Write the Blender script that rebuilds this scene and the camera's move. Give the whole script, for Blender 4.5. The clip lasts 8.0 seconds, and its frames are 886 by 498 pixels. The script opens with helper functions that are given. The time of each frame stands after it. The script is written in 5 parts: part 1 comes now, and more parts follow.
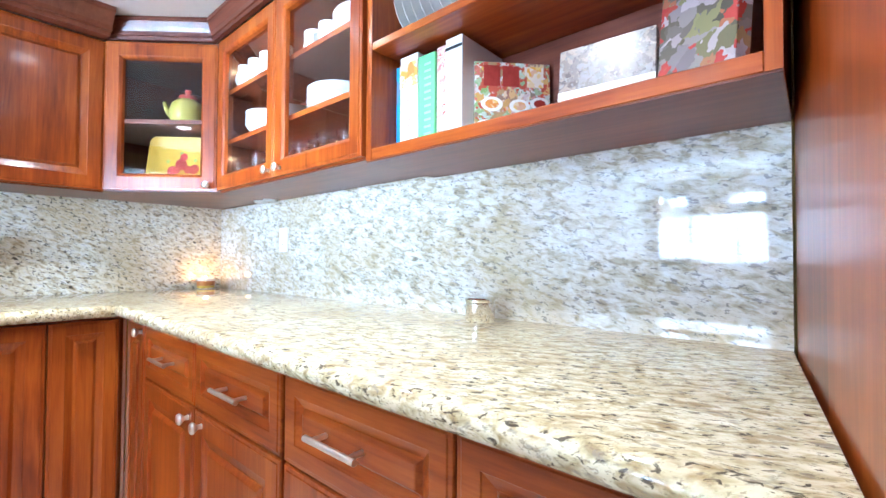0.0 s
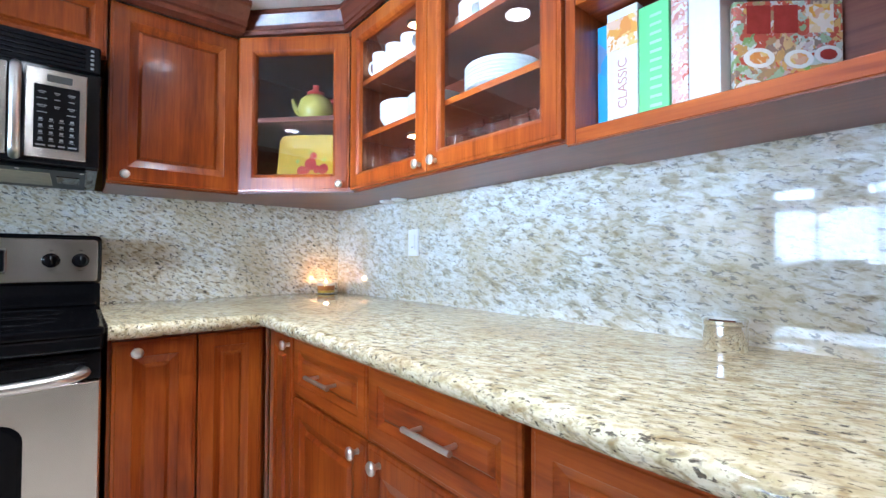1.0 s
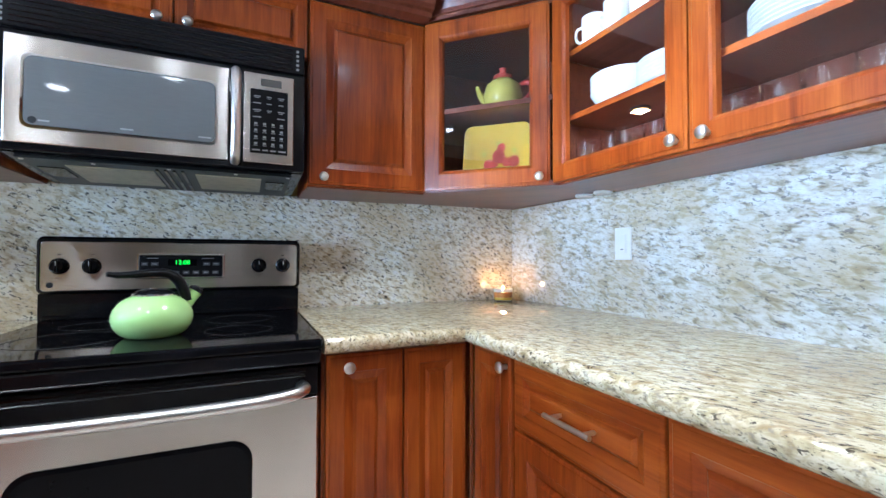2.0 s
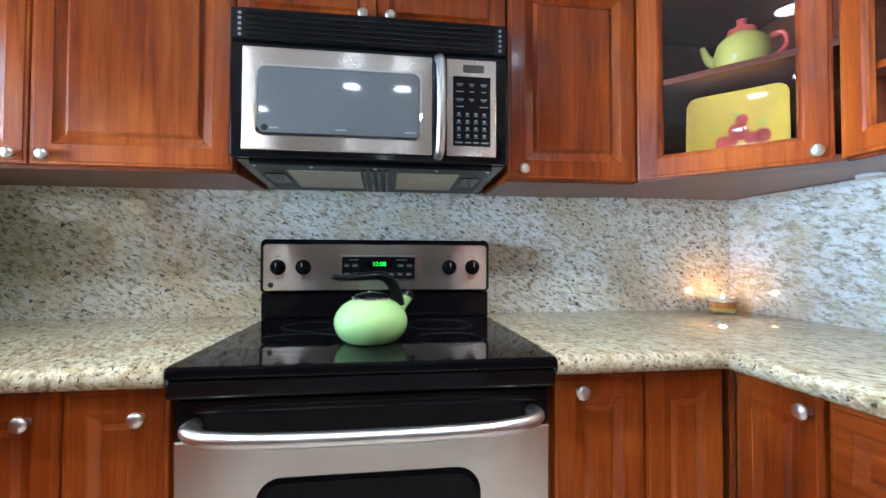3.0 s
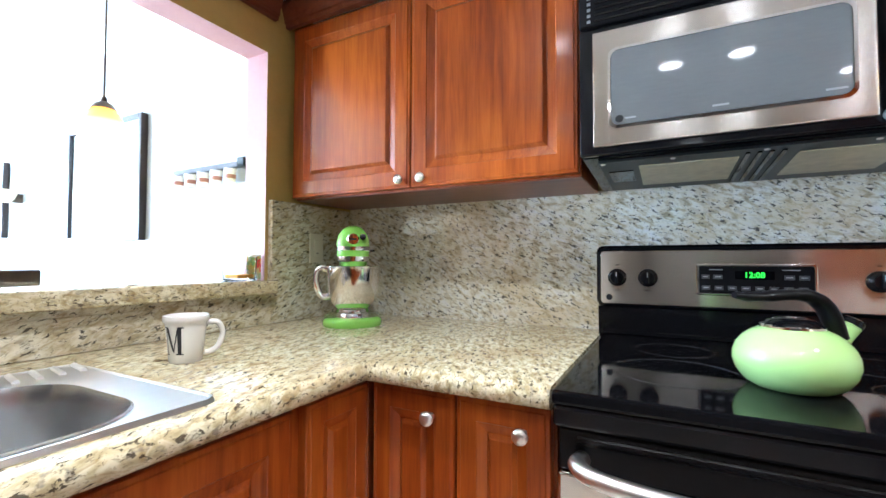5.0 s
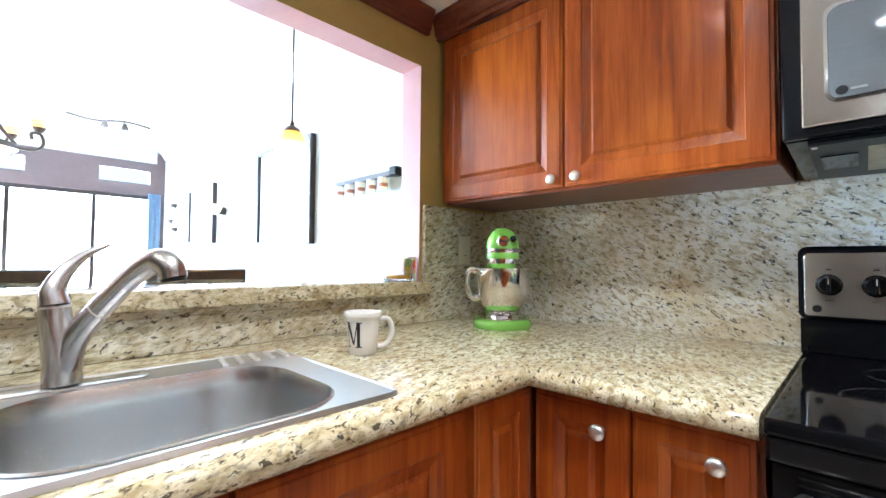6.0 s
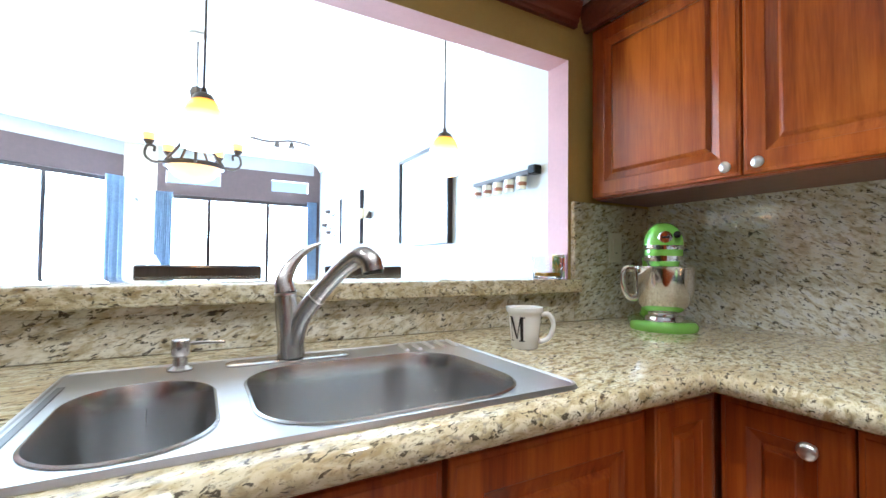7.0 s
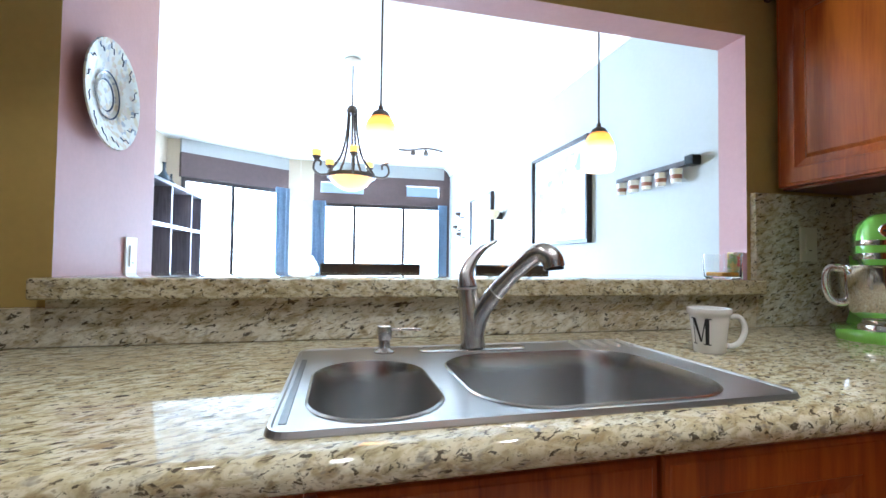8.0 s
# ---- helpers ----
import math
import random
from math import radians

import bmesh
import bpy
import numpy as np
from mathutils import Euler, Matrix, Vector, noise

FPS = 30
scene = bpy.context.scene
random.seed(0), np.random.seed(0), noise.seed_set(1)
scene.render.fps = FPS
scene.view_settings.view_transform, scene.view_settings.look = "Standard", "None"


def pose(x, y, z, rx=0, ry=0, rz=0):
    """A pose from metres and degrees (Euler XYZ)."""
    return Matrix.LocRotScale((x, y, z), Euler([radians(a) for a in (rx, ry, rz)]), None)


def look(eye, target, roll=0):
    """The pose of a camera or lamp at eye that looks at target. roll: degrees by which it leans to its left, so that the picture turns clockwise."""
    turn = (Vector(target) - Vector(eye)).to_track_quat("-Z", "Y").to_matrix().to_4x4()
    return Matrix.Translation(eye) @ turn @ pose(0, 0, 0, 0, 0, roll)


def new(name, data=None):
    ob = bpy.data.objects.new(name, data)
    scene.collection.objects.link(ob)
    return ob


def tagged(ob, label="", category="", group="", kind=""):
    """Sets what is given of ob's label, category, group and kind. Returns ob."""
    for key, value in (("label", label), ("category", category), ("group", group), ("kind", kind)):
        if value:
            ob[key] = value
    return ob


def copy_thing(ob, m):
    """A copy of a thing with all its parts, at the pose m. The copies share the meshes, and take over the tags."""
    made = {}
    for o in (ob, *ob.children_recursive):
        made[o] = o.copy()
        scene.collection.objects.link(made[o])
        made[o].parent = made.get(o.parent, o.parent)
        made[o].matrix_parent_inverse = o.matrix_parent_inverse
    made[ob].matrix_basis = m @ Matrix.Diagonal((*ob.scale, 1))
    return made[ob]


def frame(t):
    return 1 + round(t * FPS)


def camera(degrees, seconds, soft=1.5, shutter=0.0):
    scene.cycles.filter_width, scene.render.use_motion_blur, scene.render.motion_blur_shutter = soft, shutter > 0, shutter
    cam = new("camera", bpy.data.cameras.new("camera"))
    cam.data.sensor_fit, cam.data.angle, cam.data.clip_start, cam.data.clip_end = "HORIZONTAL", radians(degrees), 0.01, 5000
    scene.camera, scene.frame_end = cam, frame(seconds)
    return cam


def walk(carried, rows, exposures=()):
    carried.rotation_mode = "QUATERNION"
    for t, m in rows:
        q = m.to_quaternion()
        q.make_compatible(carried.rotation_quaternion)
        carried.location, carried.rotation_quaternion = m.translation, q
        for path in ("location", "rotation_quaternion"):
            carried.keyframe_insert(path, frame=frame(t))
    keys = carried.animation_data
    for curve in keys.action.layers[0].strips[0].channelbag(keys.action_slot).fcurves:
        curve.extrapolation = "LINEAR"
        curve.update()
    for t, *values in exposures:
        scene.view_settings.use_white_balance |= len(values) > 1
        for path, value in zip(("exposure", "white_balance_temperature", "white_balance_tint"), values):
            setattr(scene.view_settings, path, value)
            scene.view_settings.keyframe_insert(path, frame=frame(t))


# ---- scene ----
cam = camera(91.7, 8.0)
PATH = [
    (0, (2.602, 0.392, 1.088), (1.295, 1.905, 1.133), 0.3),
    (0.5, (2.398, 0.367, 1.102), (0.995, 1.792, 1.138), 0.2),
    (1, (2.205, 0.324, 1.105), (0.682, 1.62, 1.148), 0.2),
    (1.5, (2.005, 0.272, 1.123), (0.333, 1.369, 1.156), 0.1),
    (2, (1.828, 0.21, 1.118), (0.009, 1.04, 1.163), 0.1),
    (3.5, (1.524, -0.056, 1.125), (-0.476, -0.085, 1.167), 0.2),
    (4, (1.489, -0.118, 1.127), (-0.484, -0.446, 1.174), 0.3),
    (4.5, (1.469, -0.162, 1.133), (-0.427, -0.795, 1.188), 0.2),
    (6, (1.501, -0.269, 1.137), (0.073, -1.668, 1.203), 0.5),
    (6.5, (1.54, -0.295, 1.132), (0.32, -1.878, 1.197), 0.7),
    (7, (1.594, -0.305, 1.127), (0.613, -2.046, 1.188), 0.6),
    (7.5, (1.655, -0.314, 1.121), (0.923, -2.175, 1.179), 0.7),
    (8, (1.718, -0.317, 1.116), (1.253, -2.261, 1.176), 0.7),
]
walk(cam, [(t, look(eye, target, roll)) for t, eye, target, roll in PATH], [(0, 1.15, 5020, 10), (0.5, 0.8, 5020, 10), (1, 0.58, 5000, 10), (1.5, 0.54, 4960, 10), (2, 0.45, 4940, 10), (3.5, 0.6, 4950, 8), (4.5, 0.84, 5120, 10), (6, 0.68, 5280, 10), (7, 0.28, 5230, 10), (8, -0.25, 5200, 10)])

# ---- light ----
KZ = 2.11   # kitchen ceiling
DZ = 2.70   # dining ceiling
world = bpy.data.worlds.new("world")
scene.world = world
world.use_nodes = True
wn = world.node_tree.nodes
sky = wn.new("ShaderNodeTexSky")
sky.sky_type, sky.sun_disc, sky.sun_elevation, sky.sun_rotation = "NISHITA", False, radians(48), radians(150)
world.node_tree.links.new(sky.outputs[0], wn["Background"].inputs[0])
wn["Background"].inputs[1].default_value = 0.15


def area_lamp(name, m, sx, sy, watts, colour):
    d = bpy.data.lights.new(name, "AREA")
    d.shape, d.size, d.size_y, d.energy, d.color = "RECTANGLE", sx, sy, watts, colour
    ob = new(name, d)
    ob.matrix_world = m
    return ob


def spot_lamp(name, m, watts, colour, angle=130, radius=0.05, blend=0.6):
    d = bpy.data.lights.new(name, "SPOT")
    d.energy, d.color, d.spot_size, d.spot_blend, d.shadow_soft_size = watts, colour, radians(angle), blend, radius
    ob = new(name, d)
    ob.matrix_world = m
    return ob


DAY = (0.74, 0.89, 1.0)
area_lamp("far_window_daylight", look((1.1, -7.85, 1.35), (1.1, 0, 1.35)), 3.2, 2.8, 760, DAY)
area_lamp("bay_window_daylight", look((3.45, -7.45, 1.35), (2.05, -5.37, 1.35)), 2.0, 2.8, 1350, DAY)
WARM = (1.0, 0.91, 0.77)
# the last one, at x 3.4, is an added fill lamp out of view
DOWNLIGHTS = [(1.70, -0.17, 13), (1.70, 0.12, 13), (1.07, -0.62, 40), (1.07, 0.64, 36), (2.15, 0.64, 28), (2.15, -0.80, 22), (3.4, 0.0, 14)]
for lx, ly, lw in DOWNLIGHTS:
    spot_lamp("downlight_lamp", look((lx, ly, KZ - 0.012), (lx, ly + 0.001, 0)), lw, WARM, 108, 0.04, 0.4)

# ---- materials ----


def ramp(nt, stops):
    r = nt.nodes.new("ShaderNodeValToRGB")
    e = r.color_ramp.elements
    while len(e) < len(stops):
        e.new(0.5)
    for el, (p, c) in zip(e, stops):
        el.position, el.color = p, (*c, 1)
    return r


def mat(name, colour=(0.5, 0.5, 0.5), rough=0.5, metal=0.0, vary=0.12, scale=20, bump=0.0, stretch=(1, 1, 1), emit=0.0, coat=0.0, spec=0.5, aniso=0.0):
    m = bpy.data.materials.new(name)
    m.use_nodes = True
    nt = m.node_tree
    b = nt.nodes["Principled BSDF"]
    b.inputs["Roughness"].default_value, b.inputs["Metallic"].default_value = rough, metal
    b.inputs["Specular IOR Level"].default_value, b.inputs["Coat Weight"].default_value = spec, coat
    b.inputs["Coat Roughness"].default_value = 0.08
    tc, mp = nt.nodes.new("ShaderNodeTexCoord"), nt.nodes.new("ShaderNodeMapping")
    mp.inputs["Scale"].default_value = stretch
    nt.links.new(tc.outputs["Object"], mp.inputs[0])
    n1, n2 = nt.nodes.new("ShaderNodeTexNoise"), nt.nodes.new("ShaderNodeTexNoise")
    n1.inputs["Scale"].default_value, n2.inputs["Scale"].default_value = scale, scale * 0.13
    n1.inputs["Detail"].default_value = 5
    for n in (n1, n2):
        nt.links.new(mp.outputs[0], n.inputs["Vector"])
    mix = nt.nodes.new("ShaderNodeMath")
    mix.operation = "ADD"
    nt.links.new(n1.outputs[0], mix.inputs[0])
    nt.links.new(n2.outputs[0], mix.inputs[1])
    lo, hi = [c * (1 - vary) for c in colour], [min(1, c * (1 + vary)) for c in colour]
    r = ramp(nt, [(0.3, lo), (0.7, hi)])
    half = nt.nodes.new("ShaderNodeMath")
    half.operation = "MULTIPLY"
    half.inputs[1].default_value = 0.5
    nt.links.new(mix.outputs[0], half.inputs[0])
    nt.links.new(half.outputs[0], r.inputs[0])
    nt.links.new(r.outputs[0], b.inputs["Base Color"])
    if bump:
        bp = nt.nodes.new("ShaderNodeBump")
        bp.inputs["Strength"].default_value, bp.inputs["Distance"].default_value = bump, 0.002
        nt.links.new(n1.outputs[0], bp.inputs["Height"])
        nt.links.new(bp.outputs[0], b.inputs["Normal"])
    if aniso:
        b.inputs["Anisotropic"].default_value, b.inputs["Anisotropic Rotation"].default_value = aniso, 0.25
    if emit:
        b.inputs["Emission Color"].default_value = (*colour, 1)
        b.inputs["Emission Strength"].default_value = emit
    return m


def wood(name, dark, mid, light, rough=0.31, axis="z"):
    """Stained cherry: long streaks along the grain, blotchy stain, fine pores."""
    m = bpy.data.materials.new(name)
    m.use_nodes = True
    nt = m.node_tree
    L = nt.links.new
    b = nt.nodes["Principled BSDF"]
    tc, mp, mp2 = nt.nodes.new("ShaderNodeTexCoord"), nt.nodes.new("ShaderNodeMapping"), nt.nodes.new("ShaderNodeMapping")
    oi = nt.nodes.new("ShaderNodeObjectInfo")
    add = nt.nodes.new("ShaderNodeVectorMath")
    mul = nt.nodes.new("ShaderNodeVectorMath")
    mul.operation = "SCALE"
    mul.inputs["Scale"].default_value = 7.0
    comb = nt.nodes.new("ShaderNodeCombineXYZ")
    for i in range(3):
        L(oi.outputs["Random"], comb.inputs[i])
    L(comb.outputs[0], mul.inputs[0])
    L(tc.outputs["Object"], add.inputs[0])
    L(mul.outputs[0], add.inputs[1])
    s = {"z": (1, 1, 0.06), "x": (0.06, 1, 1)}[axis]
    mp.inputs["Scale"].default_value = s
    mp2.inputs["Scale"].default_value = {"z": (1, 1, 0.35), "x": (0.35, 1, 1)}[axis]
    L(add.outputs[0], mp.inputs[0])
    L(add.outputs[0], mp2.inputs[0])
    n1, n2, n3 = (nt.nodes.new("ShaderNodeTexNoise") for _ in range(3))
    n1.inputs["Scale"].default_value, n1.inputs["Detail"].default_value, n1.inputs["Distortion"].default_value = 26, 5, 1.6
    n2.inputs["Scale"].default_value, n2.inputs["Detail"].default_value, n2.inputs["Distortion"].default_value = 5, 3, 0.8
    n3.inputs["Scale"].default_value, n3.inputs["Detail"].default_value = 220, 2
    L(mp.outputs[0], n1.inputs["Vector"])
    L(mp2.outputs[0], n2.inputs["Vector"])
    L(mp.outputs[0], n3.inputs["Vector"])
    a1 = nt.nodes.new("ShaderNodeMix")
    a1.inputs[0].default_value = 0.52
    L(n1.outputs[0], a1.inputs[2])
    L(n2.outputs[0], a1.inputs[3])
    a2 = nt.nodes.new("ShaderNodeMix")
    a2.inputs[0].default_value = 0.15
    L(a1.outputs[0], a2.inputs[2])
    L(n3.outputs[0], a2.inputs[3])
    r = ramp(nt, [(0.33, dark), (0.47, mid), (0.64, light)])
    L(a2.outputs[0], r.inputs[0])
    L(r.outputs[0], b.inputs["Base Color"])
    b.inputs["Roughness"].default_value = rough
    b.inputs["Coat Weight"].default_value, b.inputs["Coat Roughness"].default_value = 0.22, 0.12
    b.inputs["Specular IOR Level"].default_value = 0.32
    bp = nt.nodes.new("ShaderNodeBump")
    bp.inputs["Strength"].default_value, bp.inputs["Distance"].default_value = 0.08, 0.001
    L(n1.outputs[0], bp.inputs["Height"])
    L(bp.outputs[0], b.inputs["Normal"])
    return m


def granite(name, stretch, turn, size=1.0, warm=0.0, fleck=(0.07, 0.062, 0.058), amount=0.9, busy=1.0, pale=1.0):
    """Polished cream granite: grey and tan clouds, rust, short dark streaks."""
    m = bpy.data.materials.new(name)
    m.use_nodes = True
    nt = m.node_tree
    L = nt.links.new
    b = nt.nodes["Principled BSDF"]
    tc, mp = nt.nodes.new("ShaderNodeTexCoord"), nt.nodes.new("ShaderNodeMapping")
    mp.vector_type = "TEXTURE"
    mp.inputs["Rotation"].default_value, mp.inputs["Scale"].default_value = [radians(a) for a in turn], stretch
    L(tc.outputs["Object"], mp.inputs[0])

    def noise_at(scale, detail, dist=0.0, rough=0.55):
        n = nt.nodes.new("ShaderNodeTexNoise")
        n.inputs["Scale"].default_value, n.inputs["Detail"].default_value = scale / size, detail
        n.inputs["Distortion"].default_value, n.inputs["Roughness"].default_value = dist, rough
        L(mp.outputs[0], n.inputs["Vector"])
        return n

    def over(base, fac, colour):
        mx = nt.nodes.new("ShaderNodeMix")
        mx.data_type = "RGBA"
        L(fac, mx.inputs[0])
        L(base, mx.inputs[6])
        mx.inputs[7].default_value = (*colour, 1)
        return mx.outputs[2]

    tint = lambda c: tuple(min(0.84, v * pale) for v in (c[0] * (1 + 0.02 * warm), c[1] * (1 - 0.05 * warm), c[2] * (1 - 0.26 * warm)))
    clouds = ramp(nt, [(0.30, tint((0.27, 0.23, 0.155))), (0.42, tint((0.50, 0.46, 0.355))), (0.53, tint((0.68, 0.67, 0.61))), (0.70, tint((0.77, 0.785, 0.78)))])
    L(noise_at(58, 5, 0.6).outputs[0], clouds.inputs[0])
    col = clouds.outputs[0]
    drift = nt.nodes.new("ShaderNodeTexNoise")
    drift.inputs["Scale"].default_value, drift.inputs["Detail"].default_value = 4.5, 3
    L(tc.outputs["Object"], drift.inputs["Vector"])
    ochre = ramp(nt, [(0.46, (0, 0, 0)), (0.66, (0.6, 0.6, 0.6))])
    L(drift.outputs[0], ochre.inputs[0])
    col = over(col, ochre.outputs[0], (0.50 * pale, 0.40 * pale, 0.23 * pale))
    rust = ramp(nt, [(0.55, (0, 0, 0)), (0.68, (0.75 * busy,) * 3)])
    L(noise_at(40, 3, 0.9).outputs[0], rust.inputs[0])
    col = over(col, rust.outputs[0], (0.31, 0.215, 0.09))
    grey = ramp(nt, [(0.575, (0, 0, 0)), (0.68, (0.7 * busy,) * 3)])
    L(noise_at(80, 3, 0.5).outputs[0], grey.inputs[0])
    col = over(col, grey.outputs[0], (0.24, 0.21, 0.17))
    dark = ramp(nt, [(0.58, (0, 0, 0)), (0.635, (amount, amount, amount))])
    L(noise_at(112, 4, 0.7).outputs[0], dark.inputs[0])
    col = over(col, dark.outputs[0], fleck)
    speck = ramp(nt, [(0.57, (0, 0, 0)), (0.66, (0.65 * busy,) * 3)])
    L(noise_at(250, 3, 0.3).outputs[0], speck.inputs[0])
    col = over(col, speck.outputs[0], (0.22, 0.17, 0.105))
    L(col, b.inputs["Base Color"])
    b.inputs["Roughness"].default_value = 0.035
    b.inputs["Specular IOR Level"].default_value = 0.48
    return m


def glass(name, colour=(1, 1, 1), rough=0.0):
    m = bpy.data.materials.new(name)
    m.use_nodes = True
    b = m.node_tree.nodes["Principled BSDF"]
    b.inputs["Base Color"].default_value = (*colour, 1)
    b.inputs["Transmission Weight"].default_value, b.inputs["Roughness"].default_value, b.inputs["IOR"].default_value = 1.0, rough, 1.45
    return m


CHERRY = wood("cherry_wood", (0.120, 0.016, 0.002), (0.255, 0.044, 0.003), (0.405, 0.098, 0.008))
CHERRY_X = wood("cherry_wood_level", (0.120, 0.016, 0.002), (0.255, 0.044, 0.003), (0.405, 0.098, 0.008), axis="x")
# darker cherry: crown and toe kicks, and painted-in shade under and inside cabinets
CHERRY_DARK = wood("cherry_wood_dark_and_shaded", (0.075, 0.018, 0.009), (0.135, 0.034, 0.016), (0.19, 0.055, 0.026), 0.36, "x")
GRANITE_TOP = granite("granite_counter", (2.1, 1.0, 1), (0, 0, 20), 0.9, 1.1, (0.045, 0.033, 0.022), 0.90, 1.0)
GRANITE_W = granite("granite_splash_stove", (1, 1.9, 0.85), (-24, 0, 0), 1.05, 0.15, (0.05, 0.047, 0.044), 0.9, 0.4, 1.25)
GRANITE_S = granite("granite_splash_sink", (2.0, 1, 0.85), (0, 18, 0), 1.15, 0.6, (0.045, 0.038, 0.032), 0.9, 0.7)
GRANITE_N = granite("granite_splash_long", (2.1, 1, 0.85), (0, 12, 0), 1.1, 0.0, (0.11, 0.105, 0.105), 0.65, 0.4)
STEEL = mat("brushed_steel", (0.74, 0.70, 0.64), 0.23, 1.0, 0.05, 60, 0, (0.05, 0.05, 6), aniso=0.95)
STEEL_X = mat("brushed_steel_level", (0.74, 0.70, 0.64), 0.22, 1.0, 0.05, 60, 0, (0.05, 6, 6), aniso=0.95)
NICKEL = mat("satin_nickel", (0.80, 0.78, 0.75), 0.33, 1.0, 0.04, 40)
CHROME = mat("chrome", (0.85, 0.85, 0.85), 0.06, 1.0, 0.03, 40)
TAB_GREY = mat("grey_plastic_tab", (0.30, 0.30, 0.29), 0.5)
BRONZE = mat("dark_bronze", (0.09, 0.065, 0.05), 0.38, 0.7, 0.2, 40)
BLACK = mat("black_enamel", (0.005, 0.005, 0.006), 0.10, 0, 0.2, 30, spec=0.3)
BLACK_GLASS = mat("black_glass", (0.004, 0.004, 0.005), 0.05, 0, 0.2, 30, spec=0.13)
BLACK_PLASTIC = mat("black_plastic", (0.005, 0.005, 0.006), 0.35, 0, 0.2, 60, spec=0.15)
GREY_GLASS = mat("microwave_window", (0.165, 0.167, 0.160), 0.045, 0, 0.05, 240, 0, (1, 1, 8))
YELLOW = mat("mustard_wall_paint", (0.43, 0.30, 0.085), 0.6, 0, 0.05, 60, 0.05)
PINK = mat("rose_wall_paint", (0.48, 0.26, 0.25), 0.6, 0, 0.05, 60, 0.05)
WHITE_WALL = mat("pale_wall_paint", (0.40, 0.40, 0.39), 0.7, 0, 0.03, 40, 0.04)
CEILING = mat("white_ceiling_paint", (0.80, 0.79, 0.76), 0.8, 0, 0.02, 40, 0.04)
TILE = mat("pale_floor_tile", (0.58, 0.53, 0.46), 0.3, 0, 0.1, 12)
DARKWOOD = wood("espresso_wood", (0.012, 0.006, 0.005), (0.022, 0.011, 0.008), (0.04, 0.02, 0.014), 0.3)
WHITE_TRIM = mat("white_trim_paint", (0.82, 0.82, 0.80), 0.4, 0, 0.02, 30)

# ---- building blocks ----


def part(name, bm, material, parent=None, label="", m=None, smooth=False):
    me = bpy.data.meshes.new(name)
    bmesh.ops.recalc_face_normals(bm, faces=bm.faces)
    bm.to_mesh(me)
    bm.free()
    for mm in (material if isinstance(material, (list, tuple)) else [material]):
        me.materials.append(mm)
    if smooth:
        for p in me.polygons:
            p.use_smooth = True
        me.set_sharp_from_angle(angle=radians(40))
    ob = new(name, me)
    if parent:
        ob.parent = parent
    if m is not None:
        ob.matrix_basis = m
    return tagged(ob, label)


def thing(name, m, label, category, group="", kind=""):
    ob = new(name)
    ob.empty_display_size = 0.05
    ob.matrix_basis = m
    return tagged(ob, label, category, group, kind)


def box(x0, x1, y0, y1, z0, z1, bevel=0.0, seg=1, bm=None):
    bm2 = bmesh.new()
    bmesh.ops.create_cube(bm2, size=1)
    for v in bm2.verts:
        v.co = Vector(((x0 + x1) / 2 + v.co.x * (x1 - x0), (y0 + y1) / 2 + v.co.y * (y1 - y0), (z0 + z1) / 2 + v.co.z * (z1 - z0)))
    if bevel:
        bmesh.ops.bevel(bm2, geom=bm2.edges[:], offset=bevel, segments=seg, affect="EDGES", profile=0.5)
    if bm is None:
        return bm2
    me = bpy.data.meshes.new("join")
    bm2.to_mesh(me)
    bm2.free()
    bm.from_mesh(me)
    bpy.data.meshes.remove(me)
    return bm


def turned(profile, seg=32, m=None, bm=None):
    """A solid of revolution about z from (radius, height) pairs."""
    bm = bm or bmesh.new()
    m = m or Matrix.Identity(4)
    rings = []
    for r, z in profile:
        if r < 1e-6:
            rings.append([bm.verts.new(m @ Vector((0, 0, z)))])
        else:
            rings.append([bm.verts.new(m @ Vector((r * math.cos(2 * math.pi * i / seg), r * math.sin(2 * math.pi * i / seg), z))) for i in range(seg)])
    for a, b in zip(rings, rings[1:]):
        for i in range(seg):
            j = (i + 1) % seg
            f = [a[i % len(a)], a[j % len(a)], b[j % len(b)], b[i % len(b)]]
            f = list(dict.fromkeys(f))
            if len(f) > 2:
                bm.faces.new(f)
    return bm


def tube(points, radii, seg=14, bm=None, flat=1.0):
    """A round bar along points; radii one number or one each; flat squeezes it sideways."""
    bm = bm or bmesh.new()
    pts = [Vector(p) for p in points]
    rs = radii if isinstance(radii, (list, tuple)) else [radii] * len(pts)
    rings, side = [], None
    for i, p in enumerate(pts):
        d = (pts[min(i + 1, len(pts) - 1)] - pts[max(i - 1, 0)]).normalized()
        if side is None:
            side = d.cross(Vector((0, 0, 1)) if abs(d.z) < 0.9 else Vector((1, 0, 0))).normalized()
        side = (side - d * side.dot(d)).normalized()
        up = d.cross(side)
        rings.append([bm.verts.new(p + side * rs[i] * flat * math.cos(2 * math.pi * k / seg) + up * rs[i] * math.sin(2 * math.pi * k / seg)) for k in range(seg)])
    for a, b in zip(rings, rings[1:]):
        for k in range(seg):
            bm.faces.new([a[k], a[(k + 1) % seg], b[(k + 1) % seg], b[k]])
    bm.faces.new(rings[0][::-1])
    bm.faces.new(rings[-1])
    return bm


